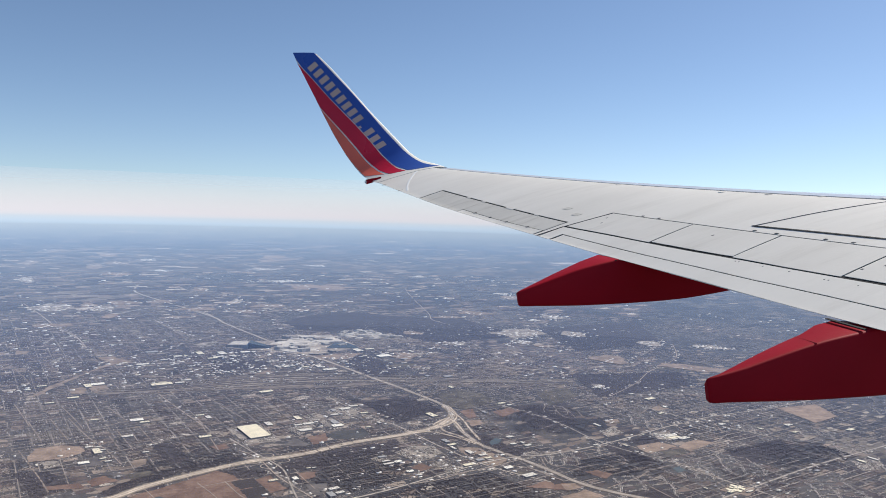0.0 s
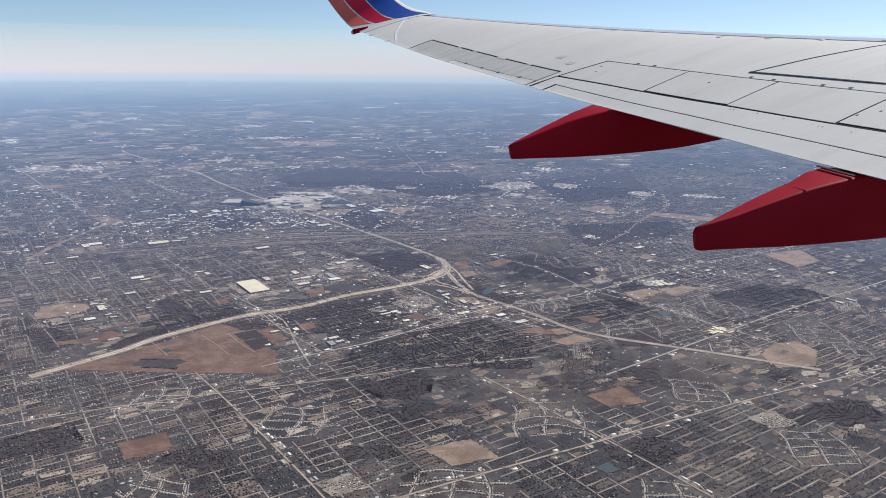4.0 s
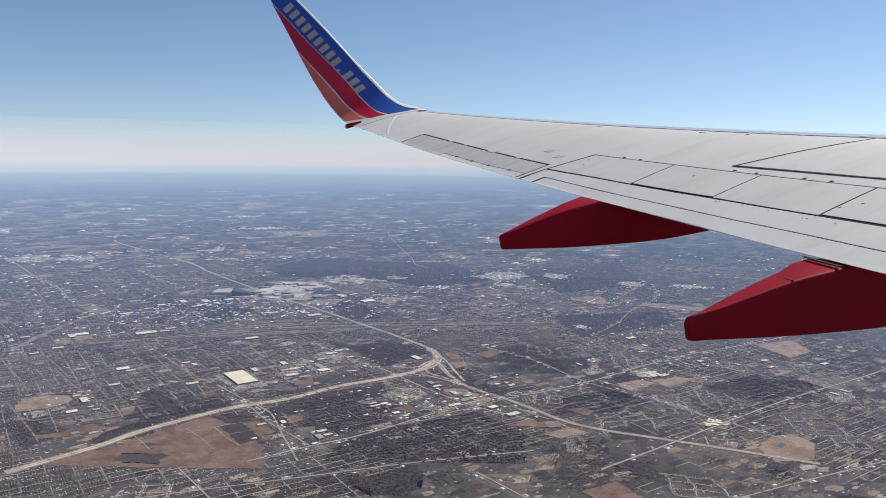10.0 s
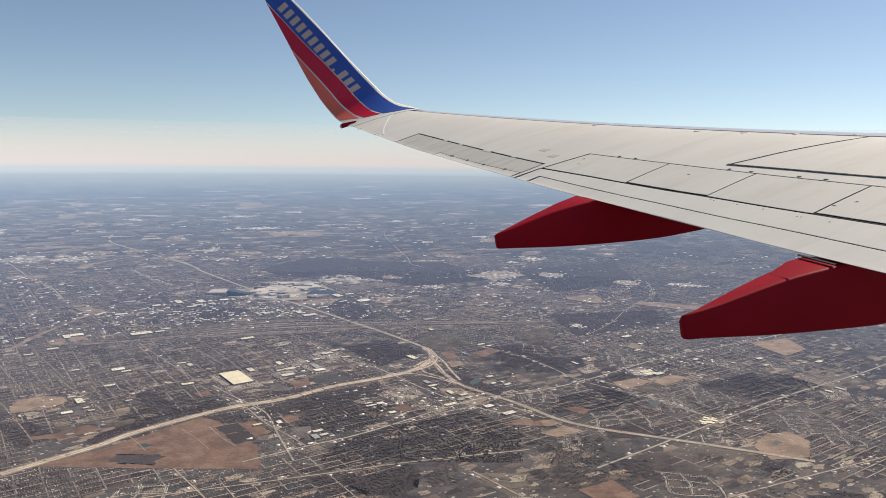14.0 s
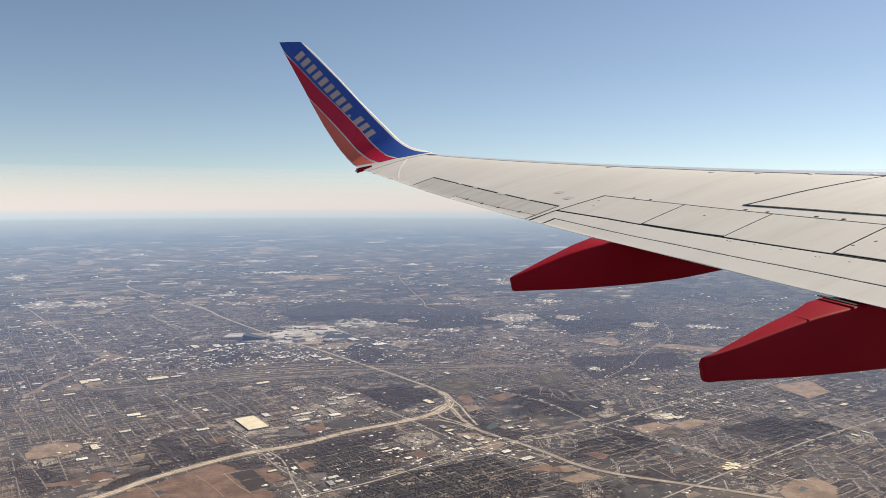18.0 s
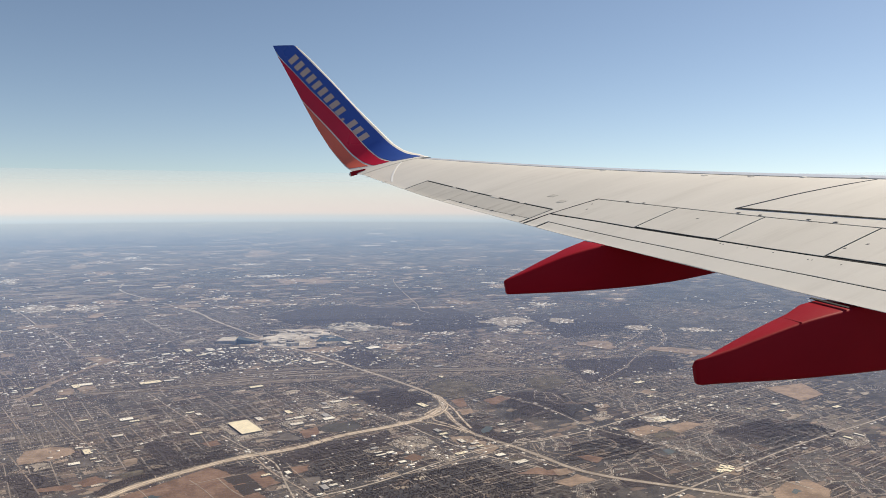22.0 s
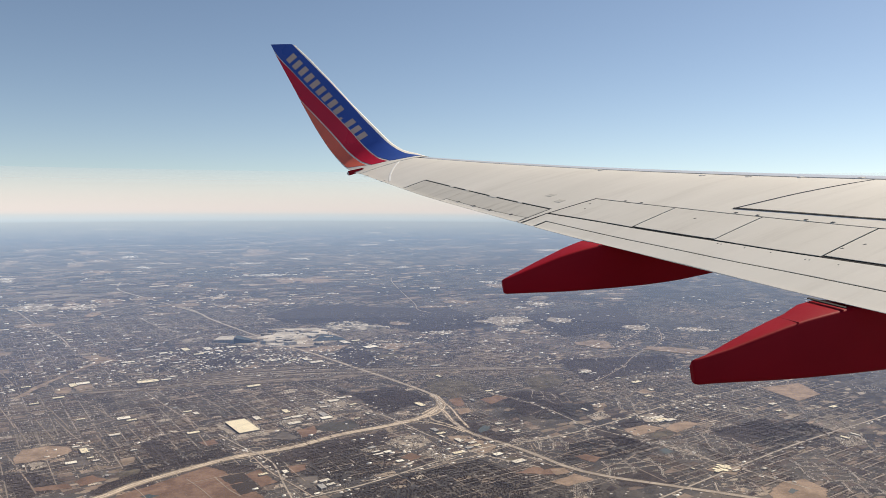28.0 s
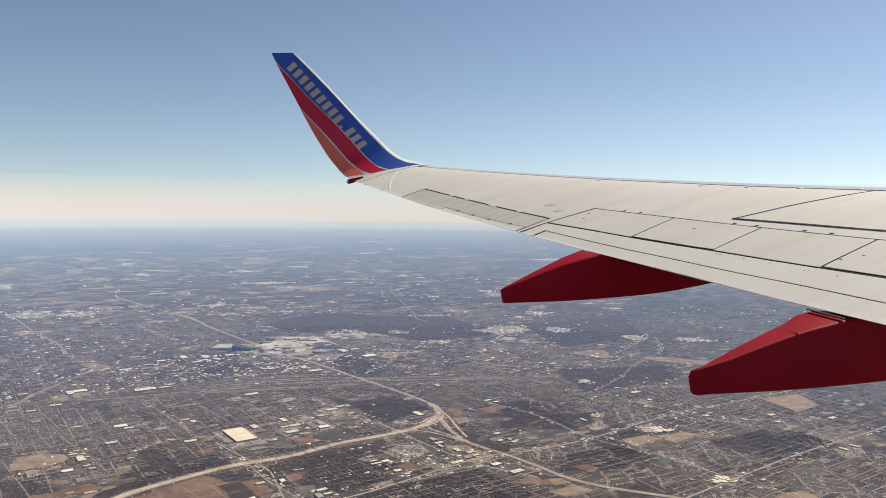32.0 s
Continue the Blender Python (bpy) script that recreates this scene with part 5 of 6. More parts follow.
rnd = random.Random(11)
KINDS = [(hall(4.0, 2.0, 0.45, ROOF_PALE, "pale"), "works hall with a pale flat roof"), (hall(4.0, 2.6, 0.45, ROOF_WHITE, "white", 2), "works hall with a white flat roof"), (hall(4.0, 1.8, 0.45, ROOF_CREAM, "cream"), "works hall with a cream flat roof"),
         (hall(4.0, 1.2, 0.4, ROOF_PALE, "shed", 1), "long narrow shed with a pale roof"), (hall(4.0, 2.2, 0.45, ROOF_GREY, "grey"), "works hall with a grey flat roof")]
WORKS_SITES = {}
WORKS_SITES["beside the interchange"] = [(-14, 519, 10.3), (-4, 640, 8.4), (-22, 639, 5.9), (24, 531, 4.5), (38, 557, 6.6), (44, 553, 3.7), (-3, 462, 6.2), (1, 455, 6.1), (2, 449, 5.4), (12, 442, 6.5), (11, 420, 6.8), (20, 438, 5.3), (18, 429, 5.2), (23, 433, 4.7), (-37, 421, 5.1), (-35, 417, 6.8), (-30, 421, 4.6), (-40, 428, 4.6), (34, 418, 5.7), (45, 407, 8.3), (39, 475, 5.1), (40, 461, 3.7), (46, 464, 3.8), (49, 459, 4.9), (51, 463, 3.1), (-1, 602, 6.3), (-16, 401, 2.7), (-22, 406, 4.4), (20, 492, 2.6), (-18, 506, 2.7), (-62, 518, 5.5)]
WORKS_SITES["round the large warehouse"] = [(-154, 453, 7.7), (-122, 484, 8.0), (-106, 500, 8.1), (-145, 567, 10.8), (-95, 474, 9.0), (-85, 522, 5.6), (-82, 511, 5.5), (-78, 513, 4.1), (-77, 527, 8.5), (-72, 535, 6.4), (-79, 493, 8.0), (-76, 486, 7.9), (-96, 488, 7.9), (-102, 484, 5.3), (-83, 389, 4.3), (-79, 405, 2.8), (-76, 406, 2.5), (-60, 377, 5.7), (-60, 369, 6.2), (-56, 372, 4.7), (-94, 385, 4.9), (-38, 421, 5.7), (-34, 417, 6.8), (-30, 422, 3.4), (-47, 366, 2.0), (-173, 498, 5.6), (-166, 494, 6.2), (-62, 518, 5.5), (-49, 496, 4.0), (-61, 360, 3.0), (-55, 485, 3.9)]
WORKS_SITES["along the rail yard"] = [(-224, 704, 13.5), (-222, 687, 8.5), (-211, 708, 5.8), (-204, 713, 8.7), (-196, 715, 6.8), (-211, 695, 5.7), (-156, 655, 6.2), (-151, 656, 5.3), (-145, 659, 4.4), (-133, 657, 7.0), (-126, 646, 5.2), (-122, 662, 9.7), (-110, 651, 12.9), (-182, 676, 4.6), (-97, 741, 14.6), (-86, 749, 9.8), (-68, 718, 14.1), (-64, 697, 4.6), (-56, 743, 5.8), (-43, 745, 8.7), (-47, 707, 6.5), (-46, 688, 6.3), (-145, 568, 10.0), (-106, 499, 8.1)]
WORKS_SITES["in the far works belt"] = [(-290, 698, 10.8), (-276, 645, 11.0), (-244, 700, 13.5), (-225, 680, 9.3), (-265, 666, 6.5), (-259, 683, 7.6), (-253, 687, 5.7), (-264, 606, 3.1), (-250, 606, 3.1), (-232, 578, 16.3), (-220, 585, 7.4), (-218, 594, 8.3), (-285, 565, 10.8), (-280, 571, 10.0), (-320, 676, 5.8), (-377, 743, 6.5), (-389, 737, 4.3), (-422, 860, 4.9), (-341, 727, 8.3), (-287, 514, 6.2), (-278, 530, 7.9), (-210, 482, 8.4), (-203, 478, 6.2), (-173, 498, 12.6), (-315, 608, 5.4), (-322, 547, 4.2), (-318, 559, 6.7), (-185, 507, 2.9), (-237, 479, 5.0)]
WORKS_SITES["among the eastern housing"] = [(124, 618, 6.6), (147, 600, 4.9), (159, 587, 9.6), (164, 564, 4.6), (102, 509, 6.9), (147, 490, 8.2), (155, 486, 8.1), (144, 491, 3.4), (148, 483, 4.0), (129, 490, 2.7), (138, 492, 2.7), (93, 465, 3.8), (118, 482, 3.3), (112, 466, 3.2), (193, 522, 5.9), (140, 397, 2.3), (45, 407, 8.3), (47, 466, 5.0), (48, 461, 6.2), (50, 458, 4.9)]
WORKS_SITES["beside the tan field"] = [(-206, 419, 8.7), (-214, 426, 4.5), (-209, 427, 3.8), (-204, 422, 3.8), (-197, 408, 3.7), (-192, 404, 3.6), (-227, 394, 3.7), (-204, 400, 6.0), (-201, 448, 6.6), (-176, 382, 2.8), (-178, 421, 3.7)]
WORKS_SITES["beside housing estates"] = [(153, 394, 5.5), (159, 400, 6.3), (163, 395, 4.9), (242, 526, 6.4), (239, 509, 5.3), (195, 522, 8.8), (283, 520, 7.5), (217, 432, 3.9), (180, 398, 3.2), (183, 394, 3.2), (254, 452, 5.8), (264, 458, 6.7), (217, 514, 4.4), (318, 676, 8.2), (156, 545, 5.4)]
spots, first = [], set()
for where, sites in WORKS_SITES.items():
    for x, y, size in sites:
        p = np.array([x, y], float)
        if any(np.hypot(*(p - q)) < 2.6 for q in spots) or np.hypot(x + 127, y - 464) < 15:
            continue
        spots.append(p)
        k = rnd.choice((0, 0, 1, 2, 2, 3, 4))
        ob, label = KINDS[k]
        turn = rnd.choice((0, 0, math.pi / 2)) + rnd.uniform(-0.04, 0.04)
        m = at(x, y, turn, 0.2) @ Matrix.Diagonal((size / 4.2, size / 4.2, 1.0 + size * 0.03, 1.0))
        if k in first:
            ob = copy_thing(ob, m)
        first.add(k)
        ob.matrix_world = m
        tagged(ob, label + " " + where, "warehouse", "works halls")
CLUSTERS = [(-77, 500, 20, 18, 16), (-30, 430, 20, 16, 12), (15, 432, 18, 10, 14), (-120, 690, 60, 14, 44), (-190, 690, 60, 16, 44), (-150, 655, 60, 9, 34), (-60, 660, 40, 8, 16), (148, 488, 14, 6, 6), (-270, 650, 60, 20, 36), (-290, 565, 40, 12, 12),
            (-215, 430, 16, 10, 6), (-60, 372, 14, 8, 6), (-330, 760, 90, 22, 14), (170, 600, 50, 14, 8), (190, 520, 30, 10, 8)]




def school(x, y):
    top = tagged(new("school"), "low cream-roofed school of joined wings on tan ground", "school")
    for k, (a, b, lx, ly) in enumerate(((0, 0, 9, 2.4), (-3.6, 2.6, 2.2, 3.4), (0.4, 2.4, 2.0, 3.0), (3.8, 2.8, 2.4, 3.6), (-1.8, -2.2, 3.0, 2.4), (2.6, -2.4, 2.6, 2.6))):
        bm = bmesh.new()
        block(bm, a, b, -0.05, lx, ly, 0.42)
        wing_body = part("body", bm, WALL_GREY, top)
        bm = bmesh.new()
        block(bm, a, b, 0.37 + 0.004 * k, lx * 1.02, ly * 1.02, 0.07)
        part("roof", bm, ROOF_CREAM, wing_body)
    top.matrix_world = at(x, y, 0.3, 0.1)


def water_tower(x, y):
    top = tagged(new("water_tower"), "white water tower with a round tank on a stem", "water tower")
    bm = bmesh.new()
    rod(bm, Vector((0, 0, -0.05)), Vector((0, 0, 1.5)), 0.16, 0.09, 10)
    part("stem", bm, ROOF_WHITE, top)
    bm = bmesh.new()
    bmesh.ops.create_uvsphere(bm, u_segments=14, v_segments=8, radius=0.55, matrix=Matrix.Translation((0, 0, 1.75)) @ Matrix.Diagonal((1, 1, 0.75, 1)))
    part("tank", bm, ROOF_WHITE, top, smooth=True)
    top.matrix_world = Matrix.Translation((x, y, 0.1))


school(157, 398)
school(149, 488)
water_tower(-17, 403)
patch("yard", [(147, 396), (156, 405), (168, 400), (160, 389)], EARTH, "tan ground round the school", "yard")


# ---- houses, trees and streets in their thousands ----
def free(pts, margin=0.6, patches=True, woods=True):
    ok = np.ones(len(pts), bool)
    for r, w in ROUTES:
        for i in range(0, len(pts), 4000):
            chunk = pts[i:i + 4000]
            d = np.min(np.hypot(chunk[:, None, 0] - r[None, ::2, 0], chunk[:, None, 1] - r[None, ::2, 1]), 1)
            ok[i:i + 4000] &= d > w / 2 + margin + (1.2 if w < 10 else 0)
    if patches:
        for poly in PATCHES + (WOODS + GREENS if woods else []):
            ok &= ~inside(pts, poly)
    return ok


def value_noise(pts, scale, seed=0.0):
    return np.array([noise.noise(Vector((x * scale, y * scale, seed))) for x, y in pts])


def boxes_mesh(name, centres, sizes, turns, material, z0=0.0, inset=(0.72, 0.25)):
    """Many small blocks, joined, each with a slightly hipped top."""
    k = len(centres)
    corner = np.array([(-1, -1), (1, -1), (1, 1), (-1, 1)], float)
    c, s = np.cos(turns), np.sin(turns)
    verts = np.zeros((k, 12, 3))
    for j in range(12):
        a, b = corner[j % 4]
        shrink = np.array([1.0, 1.0]) if j < 8 else np.array(inset)
        lx, ly = a * sizes[:, 0] / 2 * shrink[0], b * sizes[:, 1] / 2 * shrink[1]
        verts[:, j, 0] = centres[:, 0] + c * lx - s * ly
        verts[:, j, 1] = centres[:, 1] + s * lx + c * ly
        verts[:, j, 2] = z0 + (0.0 if j < 4 else (sizes[:, 2] * 0.6 if j < 8 else sizes[:, 2]))
    quads = [(0, 1, 5, 4), (1, 2, 6, 5), (2, 3, 7, 6), (3, 0, 4, 7), (4, 5, 9, 8), (5, 6, 10, 9), (6, 7, 11, 10), (7, 4, 8, 11), (8, 9, 10, 11)]
    faces = (np.arange(k)[:, None, None] * 12 + np.array(quads)[None]).reshape(-1, 4)
    return raw_mesh(name, verts.reshape(-1, 3), faces, material)


def raw_mesh(name, verts, faces, material):
    me = bpy.data.meshes.new(name)
    nf, per = faces.shape
    me.vertices.add(len(verts))
    me.vertices.foreach_set("co", verts.astype(np.float32).ravel())
    me.loops.add(nf * per)
    me.loops.foreach_set("vertex_index", faces.astype(np.int32).ravel())
    me.polygons.add(nf)
    me.polygons.foreach_set("loop_start", np.arange(nf, dtype=np.int32) * per)
    me.update(calc_edges=True)
    me.materials.append(material)
    return new(name, me)


def many(name, stops, rough=0.85, drift=0.0):
    """Each island its own tone; with drift, whole neighbourhoods are paler or darker too."""
    m = Nodes(name)
    geo = m.add("ShaderNodeNewGeometry")
    c = m.ramp(geo.outputs["Random Per Island"], *stops)
    if drift:
        c = m.mix(1.0, c, m.ramp(m.noise(drift, 6, 0.65), (0.36, (0.70, 0.70, 0.72)), (0.52, (1.08, 1.06, 1.04)), (0.66, (1.65, 1.55, 1.45))), "MULTIPLY")
    return m.surface(c, rough, gloss=0.1)


HOUSE = many("house_roofs", ((0.0, (0.085, 0.075, 0.070)), (0.5, (0.17, 0.148, 0.132)), (0.80, (0.29, 0.25, 0.22)), (0.95, (0.44, 0.385, 0.33)), (1.0, (0.66, 0.60, 0.53))))
ESTATE_ROOF = many("estate_roofs", ((0.0, (0.17, 0.15, 0.135)), (0.5, (0.34, 0.30, 0.265)), (0.85, (0.52, 0.465, 0.40)), (1.0, (0.74, 0.69, 0.61))))
FAR_ROOF = many("far_roofs", ((0.0, (0.060, 0.056, 0.056)), (0.6, (0.12, 0.108, 0.100)), (0.92, (0.22, 0.195, 0.175)), (1.0, (0.42, 0.38, 0.34))))

def crowns(name, stops, drift):
    """Leafless crowns: twigs that scatter the sun on to their far side."""
    mat = many(name, stops, 0.9, drift)
    tree = mat.node_tree
    body = next(k for k in tree.nodes if k.bl_idname == "ShaderNodeBsdfPrincipled")
    out = next(k for k in tree.nodes if k.bl_idname == "ShaderNodeOutputMaterial")
    glow, mixer = tree.nodes.new("ShaderNodeBsdfTranslucent"), tree.nodes.new("ShaderNodeMixShader")
    tree.links.new(body.inputs["Base Color"].links[0].from_socket, glow.inputs["Color"])
    mixer.inputs[0].default_value = 0.65
    tree.links.new(body.outputs[0], mixer.inputs[1])
    tree.links.new(glow.outputs[0], mixer.inputs[2])
    tree.links.new(mixer.outputs[0], out.inputs[0])
    return mat


BARE_TREE = crowns("bare_branches", ((0.0, (0.085, 0.075, 0.077)), (0.5, (0.130, 0.111, 0.107)), (0.85, (0.195, 0.163, 0.146)), (1.0, (0.145, 0.130, 0.117))), 0.05)

rs = np.random.RandomState(5)
# streets: long ones every 5.4 m, cross streets every 11 m, kept where the suburbs are dense
BU, BV = 11.0, 5.4
ESTATES = [(106, 396, 23, 21), (143, 428, 15, 19), (175, 439, 14, 19), (102, 463, 13, 15), (154, 374, 14, 9), (212, 399, 20, 20), (221, 372, 11, 11), (253, 511, 14, 13),
           (139, 524, 13, 19), (338, 573, 12, 13), (213, 513, 14, 10), (68, 438, 12, 15), (78, 546, 11, 15), (73, 368, 8, 10), (272, 430, 16, 18), (260, 480, 15, 12),
           (-62, 282, 20, 16), (44, 290, 22, 18), (118, 318, 18, 14), (-128, 300, 18, 15), (4, 236, 22, 14), (150, 268, 20, 16), (-100, 226, 18, 14), (84, 232, 16, 12)]
CANOPY = [np.array(p, float) for p in (((-46, 367), (-11, 391), (23, 411), (49, 386), (45, 340), (-54, 340)), ((-76, 425), (-47, 439), (-23, 418), (-28, 391), (-52, 373), (-71, 383)), ((200, 478), (244, 491), (256, 462), (225, 436), (196, 430)),
                                       ((75, 436), (112, 453), (131, 438), (109, 414), (70, 408)), ((-173, 394), (-151, 427), (-127, 432), (-121, 415), (-134, 399), (-154, 381), (-164, 367)))]


def in_estate(p):
    hit = np.zeros(len(p), bool)
    for cx, cy, wide, deep in ESTATES:
        hit |= ((p[:, 0] - cx) / wide) ** 2 + ((p[:, 1] - cy) / deep) ** 2 < 1.1
    return hit


def under_canopy(p):
    hit = np.zeros(len(p), bool)
    for poly in CANOPY:
        hit |= inside(p, poly)
    return hit



def sector(p, r0=300, r1=900, half=radians(41)):
    r = np.hypot(p[:, 0], p[:, 1])
    return (r > r0) & (r < r1) & (np.abs(np.arctan2(p[:, 0], p[:, 1])) < half)


def estate(p):
    return np.exp(-((p[:, 0] - 200) / 80) ** 2 - ((p[:, 1] - 400) / 85) ** 2)


def dense(p):
    return value_noise(p, 0.011, 3.3) + 0.35 * value_noise(p, 0.035, 8.1) - 0.0009 * p[:, 0] + 0.5 * estate(p)      # the town thickens to one side


segs = []
for iv in range(-190, 140):
    for iu in range(-30, 110):
        segs.append((iu * BU, iv * BV, BU + 0.3, 0.62, 0))
        segs.append((iu * BU, iv * BV, 0.56, BV + 0.3, 1))
segs = np.array(segs)
mid = segs[:, :1] * U + segs[:, 1:2] * V
off = np.where(segs[:, 4:5] == 0, U * BU / 2, V * BV / 2)
mid = mid + off
keep = sector(mid, 190, 1080)
segs, mid = segs[keep], mid[keep]
keep = (dense(mid) > -0.22) & free(mid, 0.3, True, False) & (rs.rand(len(mid)) < 0.70 + 0.6 * value_noise(mid, 0.03, 51.0))
segs, mid = segs[keep], mid[keep]
keep = ~in_estate(mid) & (~under_canopy(mid) | (rs.rand(len(mid)) < 0.4))
segs, mid = segs[keep], mid[keep]
ax = mid[:, None, :] + (np.array([-1, 1, 1, -1])[None, :, None] * segs[:, None, 2:3] / 2) * U + (np.array([-1, -1, 1, 1])[None, :, None] * segs[:, None, 3:4] / 2) * V
vz = np.concatenate([ax, np.full(ax.shape[:2] + (1,), 0.06)], -1)
tagged(raw_mesh("suburban_streets", vz.reshape(-1, 3), np.arange(len(mid) * 4).reshape(-1, 4), STREET), "grid of grey suburban streets", "streets", kind="stuff")

# winding estates: bent lanes with houses along them
lane_v, lane_f, LANE_HOUSES, LANE_TURNS = [], [], [], []
for ei, (cx, cy, wide, deep) in enumerate(ESTATES):
    er = random.Random(ei + 40)
    lanes = []
    rows = max(3, int(deep / 3.2))
    bend, lean = er.uniform(-0.35, 0.35), er.uniform(-0.35, 0.35)
    for k in range(rows):
        v = -deep + 2 * deep * (k + 0.5) / rows
        reach = wide * math.sqrt(max(0.15, 1 - (v / deep) ** 2)) * er.uniform(0.75, 1.0)
        u0 = -reach * er.uniform(0.6, 1.0)
        lanes.append([np.array([cx + u, cy + v + lean * u + bend * u * u / wide + 0.8 * math.sin(u * 0.25 + k)]) for u in np.arange(u0, reach, 1.2)])
    for k in range(3):
        u = wide * (-0.6 + 0.6 * k) + er.uniform(-2, 2)
        lanes.append([np.array([cx + u + 1.2 * math.sin(v * 0.2 + k), cy + v + lean * u + bend * u * u / wide]) for v in np.arange(-deep * 0.8, deep * 0.8, 1.2)])
    for lane in lanes:
        lane = np.array(lane)
        if len(lane) < 3:
            continue
        d = np.gradient(lane, axis=0)
        d /= np.linalg.norm(d, axis=1, keepdims=True)
        nrm = np.stack([d[:, 1], -d[:, 0]], -1)
        base_i = len(lane_v)
        for p, q in zip(lane - nrm * 0.31, lane + nrm * 0.31):
            lane_v += [(*p, 0.062), (*q, 0.062)]
        lane_f += [(base_i + 2 * i, base_i + 2 * i + 1, base_i + 2 * i + 3, base_i + 2 * i + 2) for i in range(len(lane) - 1)]
        for side in (-1, 1):
            LANE_HOUSES += list(lane + nrm * side * 0.85)
            LANE_TURNS += list(np.arctan2(d[:, 1], d[:, 0]))
tagged(raw_mesh("winding_lanes", np.array(lane_v), np.array(lane_f), ROAD), "bent pale lanes of housing estates", "streets", kind="stuff")

# parcels of land between the streets and far out: woods, lawns, bare fields
PARCEL = many("parcels", ((0.0, (0.036, 0.031, 0.034)), (0.32, (0.072, 0.058, 0.055)), (0.62, (0.122, 0.096, 0.083)), (0.84, (0.19, 0.150, 0.123)), (0.95, (0.28, 0.228, 0.185)), (1.0, (0.46, 0.41, 0.35))), drift=0.04)
quads = []
for r0, r1, pu, pv, skip in ((190, 1080, BU, BV, 0.42), (1060, 2000, 26.0, 15.0, 0.32), (1950, 4600, 75.0, 45.0, 0.30)):
    iu, iv = np.meshgrid(np.arange(int(-r1 / pu), int(r1 / pu) + 1), np.arange(int(-r1 / pv), int(r1 / pv) + 1))
    c = np.stack([(iu.ravel() + 0.5) * pu, (iv.ravel() + 0.5) * pv], -1)
    c = c + rs.uniform(-0.5, 0.5, c.shape) * (0.0 if r0 < 300 else 1.0) * np.array([pu, pv])
    xy = c[:, :1] * U + c[:, 1:] * V
    keep = sector(xy, r0, r1, radians(44)) & (rs.rand(len(xy)) > skip)
    xy = xy[keep]
    if r0 < 1000:
        xy = xy[free(xy, 2.0)]
    grow = rs.uniform(0.55, 1.25, (len(xy), 2)) if r0 > 300 else rs.uniform(0.55, 0.93, (len(xy), 2))
    hx, hy = (grow * np.array([pu, pv]) / 2).T
    zz = rs.uniform(0.02, 0.05, len(xy)) if r0 < 300 else rs.uniform(0.02, 0.06, len(xy)) * (1 if r0 < 1000 else 3)
    q = xy[:, None, :] + (np.array([-1, 1, 1, -1])[None, :, None] * hx[:, None, None]) * U + (np.array([-1, -1, 1, 1])[None, :, None] * hy[:, None, None]) * V
    q = q + rs.uniform(-0.24, 0.24, q.shape) * np.minimum(pu, pv)
    quads.append(np.concatenate([q, np.repeat(zz[:, None, None], 4, 1)], -1))
quads = np.concatenate(quads)
mid_q = quads[:, :, :2].mean(1)
wooded = value_noise(mid_q, 0.006, 31.0) + 0.5 * value_noise(mid_q, 0.02, 17.0) + 0.9 * mid_q[:, 0] / np.hypot(mid_q[:, 0], mid_q[:, 1]) - 1.4 * estate(mid_q) > 0.12
wooded |= under_canopy(mid_q)
WOOD_PARCEL = many("wood_parcels", ((0.0, (0.034, 0.034, 0.038)), (0.6, (0.058, 0.055, 0.056)), (0.88, (0.090, 0.082, 0.076)), (1.0, (0.15, 0.13, 0.11))))
for name, sel, mat, label in (("land_parcels", ~wooded, PARCEL, "patchwork of lawns and bare fields"), ("wood_parcels", wooded, WOOD_PARCEL, "patchwork of dark leafless woods")):
    q = quads[sel]
    tagged(raw_mesh(name, q.reshape(-1, 3), np.arange(len(q) * 4).reshape(-1, 4), mat), label, "land", kind="stuff")

# houses in rows on both sides of the long streets
pts = []
for iv in range(-190, 140):
    v0 = iv * BV
    us = np.arange(-330, 1210, 1.25)
    for side in (-1, 1):
        pts.append(np.stack([us + rs.uniform(-0.3, 0.3, len(us)), np.full(len(us), v0 + side * 1.15) + rs.uniform(-0.2, 0.2, len(us))], -1))
pts = np.concatenate(pts)
cross = np.abs(pts[:, 0] / BU - np.round(pts[:, 0] / BU)) * BU
pts = pts[cross > 0.7]
xy = pts[:, :1] * U + pts[:, 1:] * V
keep = sector(xy, 190, 930) & (rs.rand(len(xy)) < 0.72)
xy = xy[keep]
keep = (dense(xy) > -0.20 + 0.28 * rs.rand(len(xy))) & (free(xy, 0.4) | (free(xy, 0.4, True, False) & (rs.rand(len(xy)) < 0.4)))
xy = xy[keep]
xy = xy[~in_estate(xy) & (~under_canopy(xy) | (rs.rand(len(xy)) < 0.35))]
lane_xy, lane_turn = np.array(LANE_HOUSES), np.array(LANE_TURNS)
keep = free(lane_xy, 0.4) & (rs.rand(len(lane_xy)) < 0.8)
lane_xy, lane_turn = lane_xy[keep], lane_turn[keep]
sizes = np.stack([rs.uniform(0.5, 0.8, len(lane_xy)), rs.uniform(0.4, 0.55, len(lane_xy)), rs.uniform(0.3, 0.45, len(lane_xy))], -1)
tagged(boxes_mesh("estate_houses", lane_xy, sizes, lane_turn, ESTATE_ROOF), "small pale houses along bent lanes", "houses", kind="stuff")
sizes = np.stack([rs.uniform(0.5, 0.85, len(xy)), rs.uniform(0.4, 0.6, len(xy)), rs.uniform(0.3, 0.45, len(xy))], -1)
turn = math.pi / 2 - GRID + rs.choice([0, math.pi / 2], len(xy)) + rs.uniform(-0.06, 0.06, len(xy))
